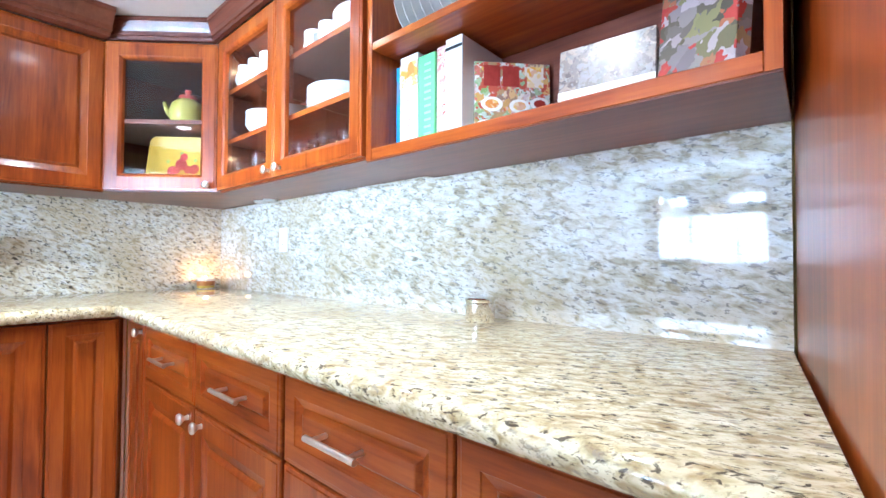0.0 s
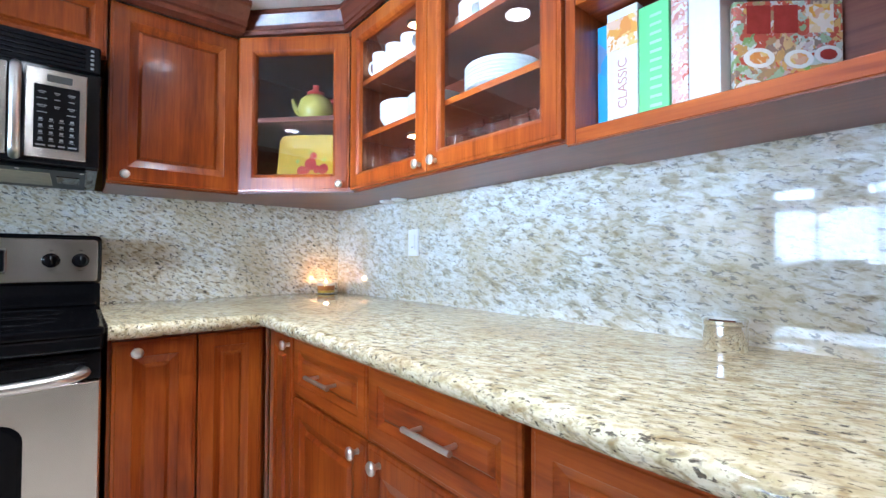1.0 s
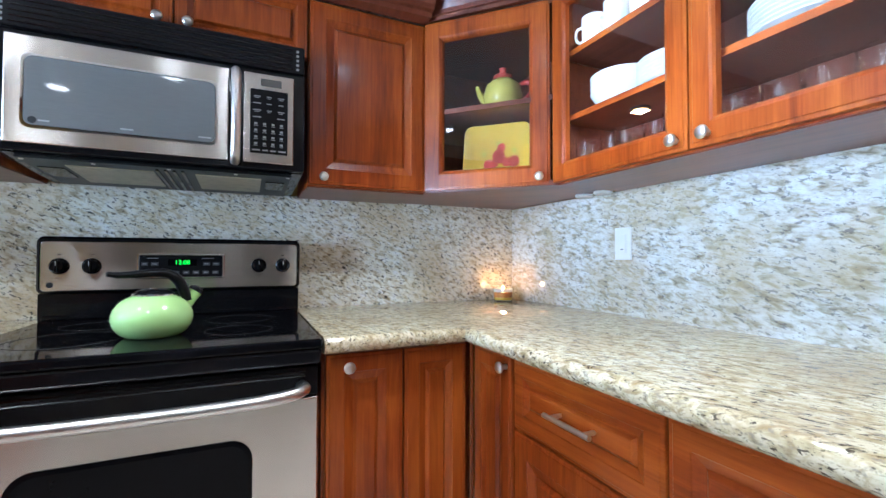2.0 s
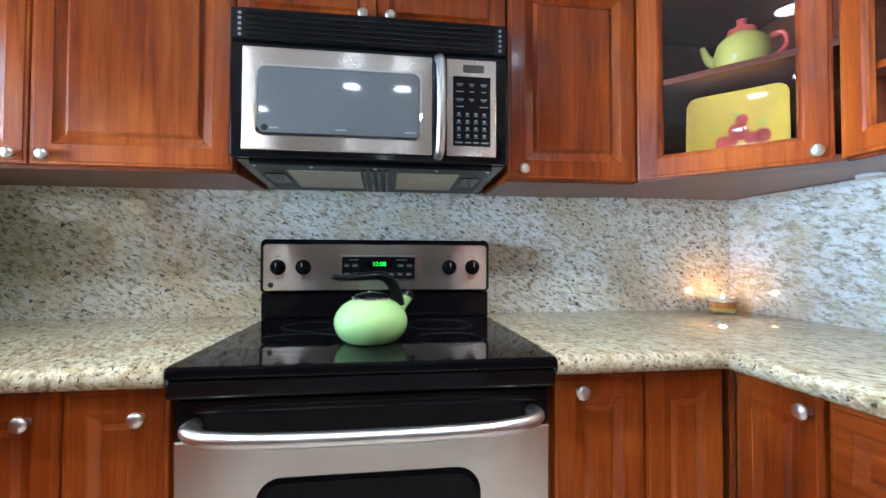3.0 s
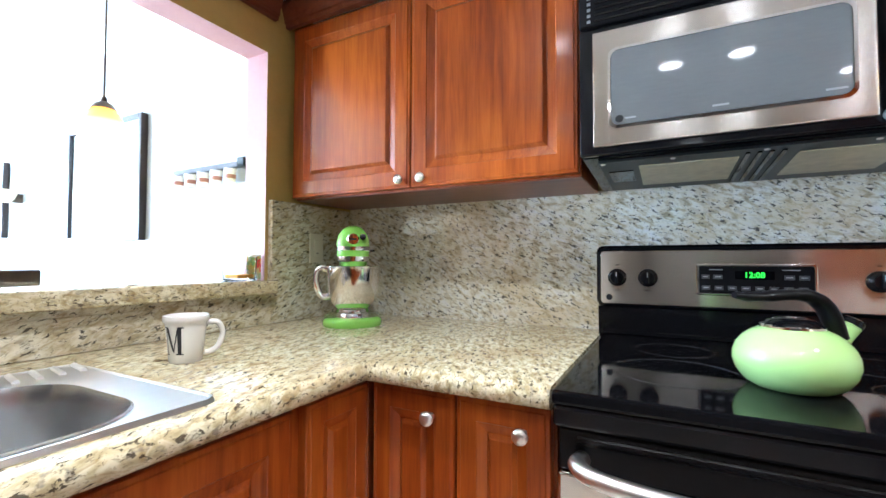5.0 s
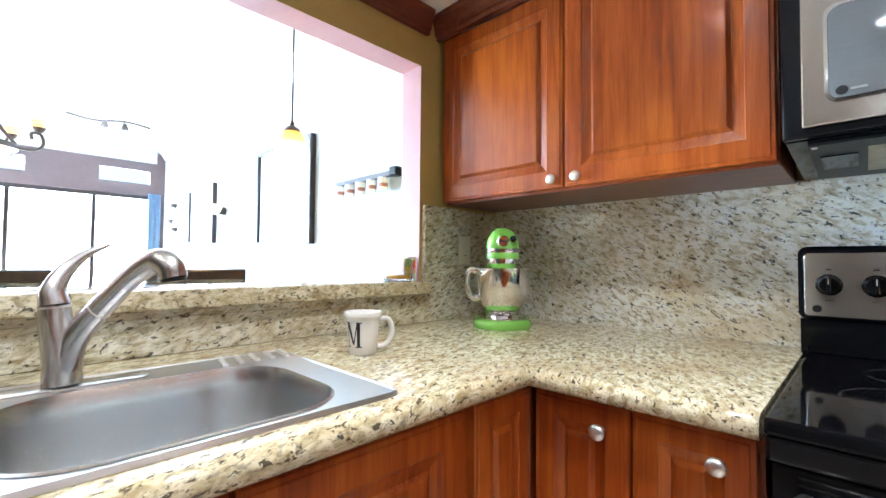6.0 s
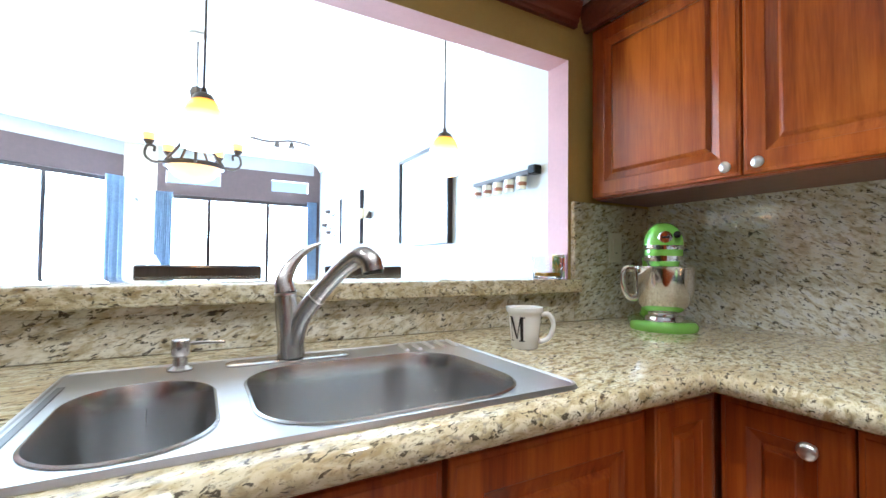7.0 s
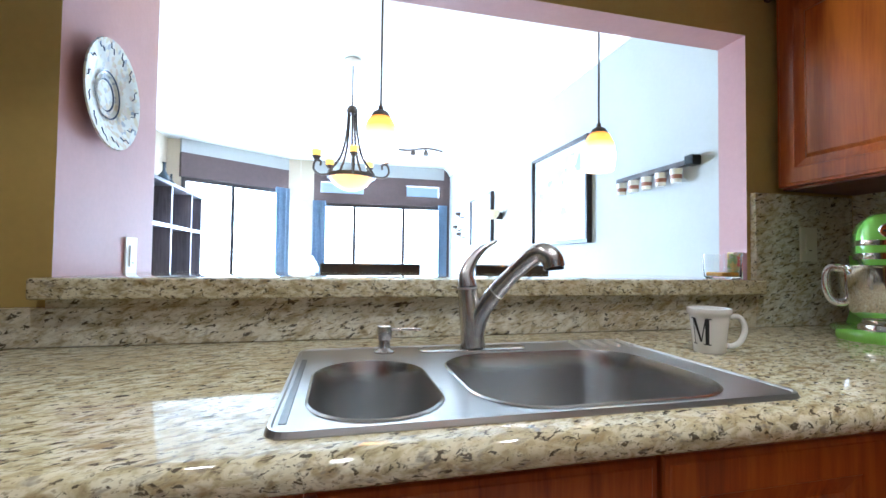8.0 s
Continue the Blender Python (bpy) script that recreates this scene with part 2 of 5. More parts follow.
def curve_points(ctrl, n=8):
    """A smooth line through control points."""
    p = [Vector(c) for c in ctrl]
    p = [2 * p[0] - p[1]] + p + [2 * p[-1] - p[-2]]
    out = []
    for i in range(1, len(p) - 2):
        for k in range(n):
            t = k / n
            a, b, c, d = p[i - 1:i + 3]
            out.append(0.5 * ((2 * b) + (c - a) * t + (2 * a - 5 * b + 4 * c - d) * t * t + (3 * b - a - 3 * c + d) * t ** 3))
    return out + [p[-2]]


def rounded_rect(w, h, r, n=6):
    pts = []
    for cx, cz, a0 in ((w / 2 - r, h / 2 - r, 0), (-w / 2 + r, h / 2 - r, 90), (-w / 2 + r, -h / 2 + r, 180), (w / 2 - r, -h / 2 + r, 270)):
        for k in range(n + 1):
            a = radians(a0 + 90 * k / n)
            pts.append((cx + r * math.cos(a), cz + r * math.sin(a)))
    return pts


def stack_rings(rings, bm=None, cap0=True, cap1=True):
    """Joins closed rings of equally many points into a skin."""
    bm = bm or bmesh.new()
    vs = [[bm.verts.new(p) for p in ring] for ring in rings]
    n = len(vs[0])
    for a, b in zip(vs, vs[1:]):
        for k in range(n):
            bm.faces.new([a[k], a[(k + 1) % n], b[(k + 1) % n], b[k]])
    if cap0:
        bm.faces.new(vs[0][::-1])
    if cap1:
        bm.faces.new(vs[-1])
    return bm


def rect_ring(u0, u1, z0, z1, y, ins=0.0):
    return [(u0 + ins, y, z0 + ins), (u1 - ins, y, z0 + ins), (u1 - ins, y, z1 - ins), (u0 + ins, y, z1 - ins)]


def panel_door(u0, u1, z0, z1, t=0.024, k=1.0):
    """A raised-panel front, its back in the plane y=0 and its face at y=-t."""
    R = lambda ins, y: rect_ring(u0, u1, z0, z1, y, ins)
    return stack_rings([R(0, 0), R(0, -t + 0.006), R(0.002, -t + 0.0025), R(0.009, -t + 0.002), R(0.011, -t), R(0.056 * k, -t), R(0.058 * k, -t + 0.002), R(0.070 * k, -t + 0.0055),
                        R(0.082 * k, -t + 0.009), R(0.084 * k, -t + 0.009), R(0.093 * k, -t + 0.001), R(0.096 * k, -t)])


def frame_door(u0, u1, z0, z1, w=0.062, t=0.02):
    """A frame round an opening for a pane."""
    R = lambda ins, y: rect_ring(u0, u1, z0, z1, y, ins)
    return stack_rings([R(w + 0.004, 0), R(0, 0), R(0, -t + 0.004), R(0.002, -t + 0.0025), R(0.009, -t + 0.002), R(0.011, -t), R(w - 0.012, -t), R(w - 0.006, -t + 0.003), R(w, -t + 0.008), R(w + 0.004, 0)],
                       cap0=False, cap1=False)


def knob(parent, u, z, y):
    """A round satin knob on a short neck, its back at y."""
    return part("knob", turned([(0.0, 0), (0.008, 0), (0.0065, 0.004), (0.006, 0.012), (0.0105, 0.016), (0.0150, 0.020), (0.0158, 0.024), (0.0135, 0.028), (0.007, 0.0305), (0, 0.031)], 20,
                               Matrix.Translation((u, y, z)) @ Matrix.Rotation(radians(90), 4, "X")), NICKEL, parent, "satin nickel knob", smooth=True)


def bar_pull(parent, u, z, y, w=0.14):
    bm = tube([(u - w / 2, y - 0.032, z), (u + w / 2, y - 0.032, z)], 0.0058, 12)
    for s in (-1, 1):
        tube([(u + s * w * 0.36, y, z), (u + s * w * 0.36, y - 0.030, z)], 0.005, 10, bm)
    return part("handle", bm, NICKEL, parent, "satin nickel bar handle", smooth=True)


WEST = lambda x, y, z=0.0: pose(x, y, z, 0, 0, 90)      # fronts look along +x
NORTH = lambda x, y, z=0.0: pose(x, y, z, 0, 0, 0)      # fronts look along -y
SOUTH = lambda x, y, z=0.0: pose(x, y, z, 0, 0, 180)    # fronts look along +y

# ---- structure ----
XW, YN, YS = -0.035, 1.45, -1.45      # faces of the stone on the three walls
CT, CB = 0.915, 0.872                 # counter top and underside
UB, UT = 1.37, 2.018                  # upper cabinets, underside and door top


def setting(name, bm, material, label, category, parent=None):
    return tagged(part(name, bm, material, smooth="counter" in name or "ledge" in name), label, category, kind="structure")


def two_tone(bm, test):
    """Second material on the faces whose normal passes the test."""
    bmesh.ops.recalc_face_normals(bm, faces=bm.faces)
    for f in bm.faces:
        if test(f.normal):
            f.material_index = 1
    return bm


setting("floor", box(-0.4, 5.6, -9.5, 2.0, -0.1, 0.0), TILE, "pale beige floor running through kitchen and dining room", "floor")
setting("wall_west", box(-0.25, -0.056, -1.58, 1.62, 0, KZ), YELLOW, "mustard painted wall behind the range", "wall")
setting("wall_north", box(-0.056, 5.6, 1.472, 1.62, 0, KZ), YELLOW, "mustard painted wall behind the long counter", "wall")
low = setting("wall_south_low", box(-0.056, 2.352, -1.58, -1.472, 0, 1.024), YELLOW, "low wall under the pass-through bar", "wall")
setting("wall_south_pier", two_tone(box(-0.25, 0.402, -1.58, -1.472, 1.024, DZ), lambda n: n.x > 0.9 or n.z < -0.9), [YELLOW, PINK], "mustard pier with a rose painted reveal", "wall")
setting("wall_south_header", two_tone(box(0.402, 2.352, -1.58, -1.472, 1.893, DZ), lambda n: n.z < -0.9), [YELLOW, PINK], "mustard header with a rose painted underside over the pass-through", "wall")
setting("wall_south_end", two_tone(box(2.352, 4.6, -2.0, -1.472, 0, DZ), lambda n: n.x < -0.9), [YELLOW, PINK], "deep wall end, mustard in front, rose in the reveal", "wall")
setting("ceiling", box(-0.25, 5.6, -1.4715, 1.62, KZ, KZ + 0.12), CEILING, "low white painted kitchen ceiling", "ceiling")
setting("ceiling_dining", box(-0.25, 5.6, -7.6, -1.58, DZ, DZ + 0.12), CEILING, "white painted dining room ceiling", "ceiling")
# stone splashes and counters
setting("backsplash_west", box(-0.056, XW, YS, YN, 0.80, UB + 0.004), GRANITE_W, "polished speckled granite slab behind the range", "backsplash")
setting("backsplash_north", box(-0.056, 2.571, YN, 1.472, 0.80, UB - 0.002), GRANITE_N, "polished speckled granite slab behind the long counter", "backsplash")
setting("backsplash_south_tall", box(XW, 0.390, -1.472, YS, CT, 1.358, 0.002), GRANITE_S, "speckled granite panel beside the pass-through", "backsplash")
setting("backsplash_south_low", box(0.390, 2.90, -1.472, YS, CT, 1.004, 0.002), GRANITE_S, "low speckled granite upstand behind the sink", "backsplash")
setting("backsplash_south_upper", box(0.390, 2.352, -1.4715, YS - 0.003, 1.004, 1.024), GRANITE_S, "granite strip under the bar ledge", "backsplash")


XF, YNF, YSF = 0.712, 0.790, -0.778    # front edges of the counters
SK = (1.02, 1.80, -1.30, -0.828)       # sink: x0 x1 y0 y1
EAST_END = 2.90


def slab(outline, fronts, z0=CB, z1=CT):
    """A stone slab from a plan outline, its front edges rounded to a full bullnose."""
    r, rings = (z1 - z0) / 2, []
    for i in range(13):
        a = radians(-90 + 15 * i)
        d, ring = r * (1 - math.cos(a)), []
        for x, y in outline:
            px, py = x, y
            for ax, at, out in fronts:
                if ax == 0 and abs(x - at) < 1e-4:
                    px = x - out * d
                if ax == 1 and abs(y - at) < 1e-4:
                    py = y - out * d
            ring.append((px, py, z0 + r + r * math.sin(a)))
        rings.append(ring)
    return stack_rings(rings)


sx0, sx1, sy0, sy1 = SK[0] + 0.03, SK[1] - 0.03, SK[2] + 0.03, SK[3] - 0.025
FR = [(1, YSF, 1), (0, EAST_END, 1)]
setting("counter_corner_south", slab([(XW, YS), (sx0, YS), (sx0, YSF), (XF, YSF), (XF, -0.385), (XW, -0.385)], FR + [(0, XF, 1)]), GRANITE_TOP, "polished cream granite counter with dark speckles beside the range", "counter")
setting("counter_south_end", slab([(sx1, YS), (EAST_END, YS), (EAST_END, YSF), (sx1, YSF)], FR), GRANITE_TOP, "polished cream granite counter beside the sink", "counter")
setting("counter_sink_front", slab([(sx0, sy1), (sx1, sy1), (sx1, YSF), (sx0, YSF)], FR), GRANITE_TOP, "granite counter strip in front of the sink", "counter")
setting("counter_sink_back", slab([(sx0, YS), (sx1, YS), (sx1, sy0), (sx0, sy0)], FR), GRANITE_TOP, "granite counter strip behind the sink", "counter")
setting("counter_north", slab([(XW, 0.392), (XF, 0.392), (XF, YNF), (2.630, YNF), (2.570, YN), (XW, YN)], [(0, XF, 1), (1, YNF, -1)]), GRANITE_TOP, "polished cream granite counter with a long run to the tall cabinet", "counter")
setting("bar_ledge", box(0.392, 2.366, -1.98, -1.410, 1.024, 1.071, 0.006, 3), GRANITE_TOP, "raised speckled granite bar ledge in the pass-through", "ledge")


def upper(name, m, w, depth, z0, z1, doors, label, group="upper cabinets", k=1.0, knobs=(), glazed=False):
    """A wall cabinet: u from 0 to w, back at y=0, front of its box at y=-depth."""
    t = thing(name, m, label, "cabinet", group)
    if glazed:
        # inner back and sides in darker cherry, interior shade held in the colour
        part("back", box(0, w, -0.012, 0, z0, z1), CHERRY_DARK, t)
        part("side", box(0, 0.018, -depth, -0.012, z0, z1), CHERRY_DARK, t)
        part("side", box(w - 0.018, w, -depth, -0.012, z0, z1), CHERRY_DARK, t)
        part("bottom", box(0.018, w - 0.018, -depth, -0.012, z0, z0 + 0.018), CHERRY, t)
        part("top", box(0.018, w - 0.018, -depth, -0.012, z1 - 0.018, z1), CHERRY, t)
    else:
        part("body", box(0, w, -depth, 0, z0, z1), CHERRY, t)
    # thin darker sheet, the shade under the cabinet put into its colour
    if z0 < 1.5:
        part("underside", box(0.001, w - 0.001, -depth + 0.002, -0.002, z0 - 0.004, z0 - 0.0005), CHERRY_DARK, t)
    for i, (a, b) in enumerate(doors):
        dz0, dz1 = z0 + 0.004, z1 - 0.004
        if glazed:
            d = part("door", frame_door(a + 0.002, b - 0.002, dz0, dz1), CHERRY, t, "glazed cherry door", pose(0, -depth - 0.001, 0))
            pane = part("pane", box(a + 0.062, b - 0.062, 0.002, 0.005, dz0 + 0.06, dz1 - 0.06), PANE, d, "clear glass pane")
            pane.visible_shadow = False
        else:
            d = part("door", panel_door(a + 0.002, b - 0.002, dz0, dz1, k=k), CHERRY, t, "", pose(0, -depth - 0.001, 0))
        if i < len(knobs) and knobs[i]:
            knob(d, knobs[i][0], knobs[i][1], -0.019)
    return t


PANE = glass("window_pane_glass")
DEP = 0.315
kz = 1.400
upper("upper_cabinet", WEST(XW + 0.002, YS + 0.004), 1.046, DEP, UB, UT, [(0, 0.521), (0.521, 1.044)], "cherry wall cabinet with two raised-panel doors", knobs=[(0.486, kz), (0.567, kz)])
upper("upper_cabinet", WEST(XW + 0.002, 0.398), 0.434, DEP, UB, UT, [(0.0, 0.432)], "single-door cherry wall cabinet beside the microwave", knobs=[(0.05, kz)])
upper("upper_cabinet", WEST(XW + 0.002, -0.398), 0.792, DEP, 1.802, UT, [(0, 0.396), (0.396, 0.792)], "shallow cherry cabinet with two doors above the microwave", k=0.6, knobs=[(0.356, 1.842), (0.436, 1.842)])
# glazed pair on the long wall
DN = 0.285
g = upper("glass_cabinet", NORTH(0.665, YN - 0.001), 0.985, DN, UB, UT, [(0, 0.492), (0.492, 0.983)], "cherry wall cabinet with two glass doors and white dishes", knobs=[(0.462, kz), (0.540, kz)], glazed=True)
# shelves darkened like the interior, only their front edges in lit cherry
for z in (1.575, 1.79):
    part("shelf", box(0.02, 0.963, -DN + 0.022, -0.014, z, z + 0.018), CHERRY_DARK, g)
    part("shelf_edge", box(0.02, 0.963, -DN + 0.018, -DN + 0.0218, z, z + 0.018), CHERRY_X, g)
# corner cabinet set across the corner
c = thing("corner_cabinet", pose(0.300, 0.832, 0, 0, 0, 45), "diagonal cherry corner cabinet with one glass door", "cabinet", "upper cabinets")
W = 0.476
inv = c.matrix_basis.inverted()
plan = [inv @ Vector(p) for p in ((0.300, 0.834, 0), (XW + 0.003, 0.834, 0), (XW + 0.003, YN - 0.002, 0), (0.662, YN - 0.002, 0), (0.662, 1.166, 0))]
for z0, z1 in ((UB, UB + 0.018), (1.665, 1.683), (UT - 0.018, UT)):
    # corner shelves and inner walls also carry the interior shade as colour
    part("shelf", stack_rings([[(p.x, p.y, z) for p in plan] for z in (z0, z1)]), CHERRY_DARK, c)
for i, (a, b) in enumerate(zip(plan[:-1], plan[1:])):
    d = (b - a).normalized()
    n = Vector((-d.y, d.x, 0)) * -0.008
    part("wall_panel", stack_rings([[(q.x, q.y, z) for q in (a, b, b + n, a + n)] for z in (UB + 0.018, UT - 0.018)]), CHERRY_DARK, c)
d = part("door", frame_door(0.004, W - 0.004, UB + 0.004, UT - 0.004, 0.07), CHERRY, c, "glazed cherry door", pose(0, -0.001, 0))
pane = part("pane", box(0.07, W - 0.07, 0.002, 0.005, UB + 0.07, UT - 0.07), PANE, d, "clear glass pane")
pane.visible_shadow = False
knob(d, 0.436, kz, -0.019)
# open shelves
s = thing("open_shelf_unit", NORTH(1.652, YN - 0.001), "open cherry shelf unit filled with cookbooks", "shelf", "upper cabinets")
SW = 0.920
# back of the recess coloured darker to stand for its shade
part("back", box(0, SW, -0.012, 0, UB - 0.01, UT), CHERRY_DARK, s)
part("side", box(0, 0.022, -0.29, -0.012, UB - 0.01, UT), CHERRY, s)
part("side", box(SW - 0.022, SW, -0.29, -0.012, UB - 0.01, UT), CHERRY, s)
part("shelf", box(0.022, SW - 0.022, -0.29, -0.012, UB - 0.01, UB + 0.022, 0.002), CHERRY_X, s)
part("shelf", box(0.022, SW - 0.022, -0.29, -0.012, 1.668, 1.69, 0.002), CHERRY_X, s)
# darker sheet below the shelf, coloured as if in shade
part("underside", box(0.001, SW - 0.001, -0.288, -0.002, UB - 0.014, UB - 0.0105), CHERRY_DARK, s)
part("top", box(0.022, SW - 0.022, -0.29, -0.012, UT - 0.02, UT), CHERRY_X, s)
# tall cabinet at the end
t = thing("tall_cabinet", pose(2.576, YN, 0, 0, 0, 5.5), "tall cherry end cabinet closing the counter run", "cabinet")
part("side_panel", box(0, 0.02, -0.70, 0.0, 0, KZ - 0.002), CHERRY, t)
part("body", box(0.02, 0.80, -0.68, 0.0, 0.1, KZ - 0.002), CHERRY, t)
d = part("door", panel_door(0.03, 0.79, 0.1, KZ - 0.01), CHERRY, t, "", pose(0, -0.681, 0))


def crown(name, path, label):
    """A stepped crown moulding along a plan line, its profile projecting to the left of travel."""
    prof = [(0, UT + 0.002), (0.018, UT + 0.002), (0.020, UT + 0.016), (0.026, UT + 0.018), (0.028, UT + 0.034), (0.034, UT + 0.052), (0.042, UT + 0.072), (0.046, UT + 0.076), (0.046, KZ - 0.002), (0, KZ - 0.002)]
    rings = []
    pts = [Vector((*p, 0)) for p in path]
    for i, p in enumerate(pts):
        d0 = (pts[i] - pts[i - 1]).normalized() if i else (pts[1] - pts[0]).normalized()
        d1 = (pts[i + 1] - pts[i]).normalized() if i < len(pts) - 1 else d0
        n0, n1 = Vector((-d0.y, d0.x, 0)), Vector((-d1.y, d1.x, 0))
        n = (n0 + n1).normalized()
        n = n / max(0.3, n.dot(n0))
        rings.append([(p.x + n.x * w, p.y + n.y * w, z) for w, z in prof])
    return tagged(part(name, stack_rings(rings), CHERRY_DARK), label, "moulding", kind="structure")


XU, YU = XW + 0.002 + DEP + 0.02, YN - DN - 0.02
crown("crown_trim", [(2.60, YU), (0.64, YU), (0.302, 0.83), (XU, 0.83), (XU, -1.472)], "dark cherry crown moulding over the wall cabinets")
crown("crown_trim_south", [(XU + 0.07, -1.472), (4.6, -1.472)], "dark cherry crown moulding on the mustard wall")


def base(name, m, w, depth, fronts, label, top=CB - 0.001):
    """A base cabinet: fronts are (kind, u0, u1, z0, z1, pulls)."""
    t = thing(name, m, label, "cabinet", "base cabinets")
    part("body", box(0, w, -depth, 0, 0.10, top), CHERRY, t)
    if top < CB - 0.002:
        part("front_rail", box(0, w, -depth, -depth + 0.02, top, CB - 0.001), CHERRY, t)
    part("toe_kick", box(0, w, -depth + 0.06, 0, 0.0, 0.10), CHERRY_DARK, t)
    for kind, u0, u1, z0, z1, pulls in fronts:
        k = min(1.0, (u1 - u0) / 0.25, (z1 - z0) / 0.24)
        d = part(kind, panel_door(u0 + 0.002, u1 - 0.002, z0, z1, 0.024, k), CHERRY if kind == "door" else CHERRY_X, t, "", pose(0, -depth - 0.001, 0))
        for p in pulls:
            (knob if p[0] == "k" else bar_pull)(d, p[1], p[2], -0.023)
    return t


DB = 0.675
ZD = 0.862
base("base_cabinet", WEST(XW, -0.812), 0.425, DB, [("door", 0.012, 0.222, 0.11, ZD, [("k", 0.166, 0.811)]), ("door", 0.222, 0.42, 0.11, ZD, [("k", 0.366, 0.811)])], "cherry base cabinet with two narrow doors and nickel knobs")
base("base_cabinet", WEST(XW, 0.395), 0.435, DB, [("door", 0.006, 0.225, 0.11, ZD, [("k", 0.066, 0.828)]), ("door", 0.225, 0.425, 0.11, ZD, [])], "cherry corner base cabinet with narrow raised-panel doors")
YB = 0.842
base("base_cabinet", NORTH(0.665, 1.448), 0.22, 1.448 - YB - 0.021, [("door", 0.008, 0.214, 0.11, ZD, [("k", 0.19, 0.832)])], "narrow cherry corner cabinet door with nickel knob")
base("drawer_cabinet", NORTH(0.887, 1.448), 0.905, 1.448 - YB - 0.021, [("drawer_front", 0.0, 0.445, 0.685, ZD, [("b", 0.235, 0.775)]), ("drawer_front", 0.445, 0.9, 0.685, ZD, [("b", 0.70, 0.775)]),
     ("door", 0.0, 0.445, 0.11, 0.68, [("k", 0.405, 0.648)]), ("door", 0.445, 0.9, 0.11, 0.68, [("k", 0.500, 0.648)])], "cherry base cabinet with two drawers over two doors")
base("drawer_cabinet", NORTH(1.797, 1.448), 0.80, 1.448 - YB - 0.021, [("drawer_front", 0.0, 0.44, 0.685, ZD, [("b", 0.20, 0.775)]), ("drawer_front", 0.44, 0.80, 0.685, ZD, [("b", 0.62, 0.775)]),
     ("door", 0.0, 0.44, 0.11, 0.68, [("k", 0.40, 0.648)]), ("door", 0.44, 0.80, 0.11, 0.68, [("k", 0.48, 0.648)])], "cherry base cabinet with drawers and a nickel bar handle")
base("sink_cabinet", SOUTH(2.88, -1.45), 2.88 - 0.665, 0.62, [("door", 2.02, 2.211, 0.11, ZD, []), ("door", 1.58, 1.99, 0.11, ZD, []), ("door", 1.14, 1.575, 0.11, ZD, []), ("door", 0.57, 1.13, 0.11, ZD, []), ("door", 0.01, 0.56, 0.11, ZD, [])],
     "cherry sink base cabinet with raised-panel doors", 0.70)

for px, py in ((0.645, -0.816), (0.645, 0.826)):
    tagged(part("corner_post", box(px, px + 0.030, py, py + 0.012, 0.10, CB - 0.002), STEEL), "thin grey metal strip in the cabinet corner", "trim", kind="structure")

# ---- range ----
r = thing("electric_range", WEST(XW + 0.01, 0.003), "black and stainless steel electric range with glass cooktop", "range")
part("body", box(-0.378, 0.378, -0.655, -0.03, 0.02, 0.895), BLACK, r)
bm = box(-0.381, 0.381, -0.755, -0.035, 0.895, 0.919, 0.006, 2)
part("cooktop", bm, BLACK_GLASS, r, "black ceramic glass cooktop")
part("front_rail", box(-0.379, 0.379, -0.752, -0.66, 0.858, 0.894, 0.006, 2), BLACK, r)
part("vent_band", box(-0.376, 0.376, -0.715, -0.656, 0.772, 0.845, 0.004, 2), BLACK_PLASTIC, r)
for z in (0.820, 0.831):
    part("vent_slot", box(-0.345, 0.345, -0.7165, -0.714, z, z + 0.004), BLACK, r)
d = part("oven_door", box(-0.377, 0.377, -0.722, -0.657, 0.19, 0.770, 0.005, 2), STEEL, r, "stainless steel oven door")
ring = lambda w, h, rad, y, cz: [(x, y, cz + z) for x, z in rounded_rect(w, h, rad)]
part("oven_window", stack_rings([ring(0.45, 0.30, 0.05, -0.722, 0.54), ring(0.45, 0.30, 0.05, -0.724, 0.54), ring(0.43, 0.28, 0.045, -0.7255, 0.54)]), BLACK_GLASS, d, "dark glass oven window")
hp = curve_points([(-0.335, -0.722, 0.800), (-0.337, -0.755, 0.800), (-0.29, -0.782, 0.795), (-0.15, -0.79, 0.79), (0.15, -0.79, 0.79), (0.29, -0.782, 0.795), (0.337, -0.755, 0.800), (0.335, -0.722, 0.800)], 8)
part("door_handle", tube(hp, 0.0145, 16), NICKEL, d, "curved stainless handle", smooth=True)
part("drawer_front", box(-0.377, 0.377, -0.715, -0.657, 0.06, 0.185, 0.005, 2), STEEL, r)
# backguard
bg = box(-0.392, 0.392, -0.085, -0.012, 0.90, 1.004)
part("backguard_base", bg, BLACK, r)
bm = stack_rings([[(x, -0.012, 1.095 + z) for x, z in rounded_rect(0.79, 0.185, 0.02)], [(x, -0.090, 1.095 + z) for x, z in rounded_rect(0.79, 0.185, 0.02)], [(x, -0.098, 1.095 + z) for x, z in rounded_rect(0.775, 0.17, 0.016)]])
guard = part("backguard", bm, BLACK, r, "black rounded control housing")
part("control_panel", stack_rings([[(x, y, 1.092 + z) for x, z in rounded_rect(0.765 - k, 0.158 - k, 0.012)] for y, k in ((-0.097, 0), (-0.101, 0), (-0.102, 0.003))]), STEEL_X, guard, "stainless control panel")
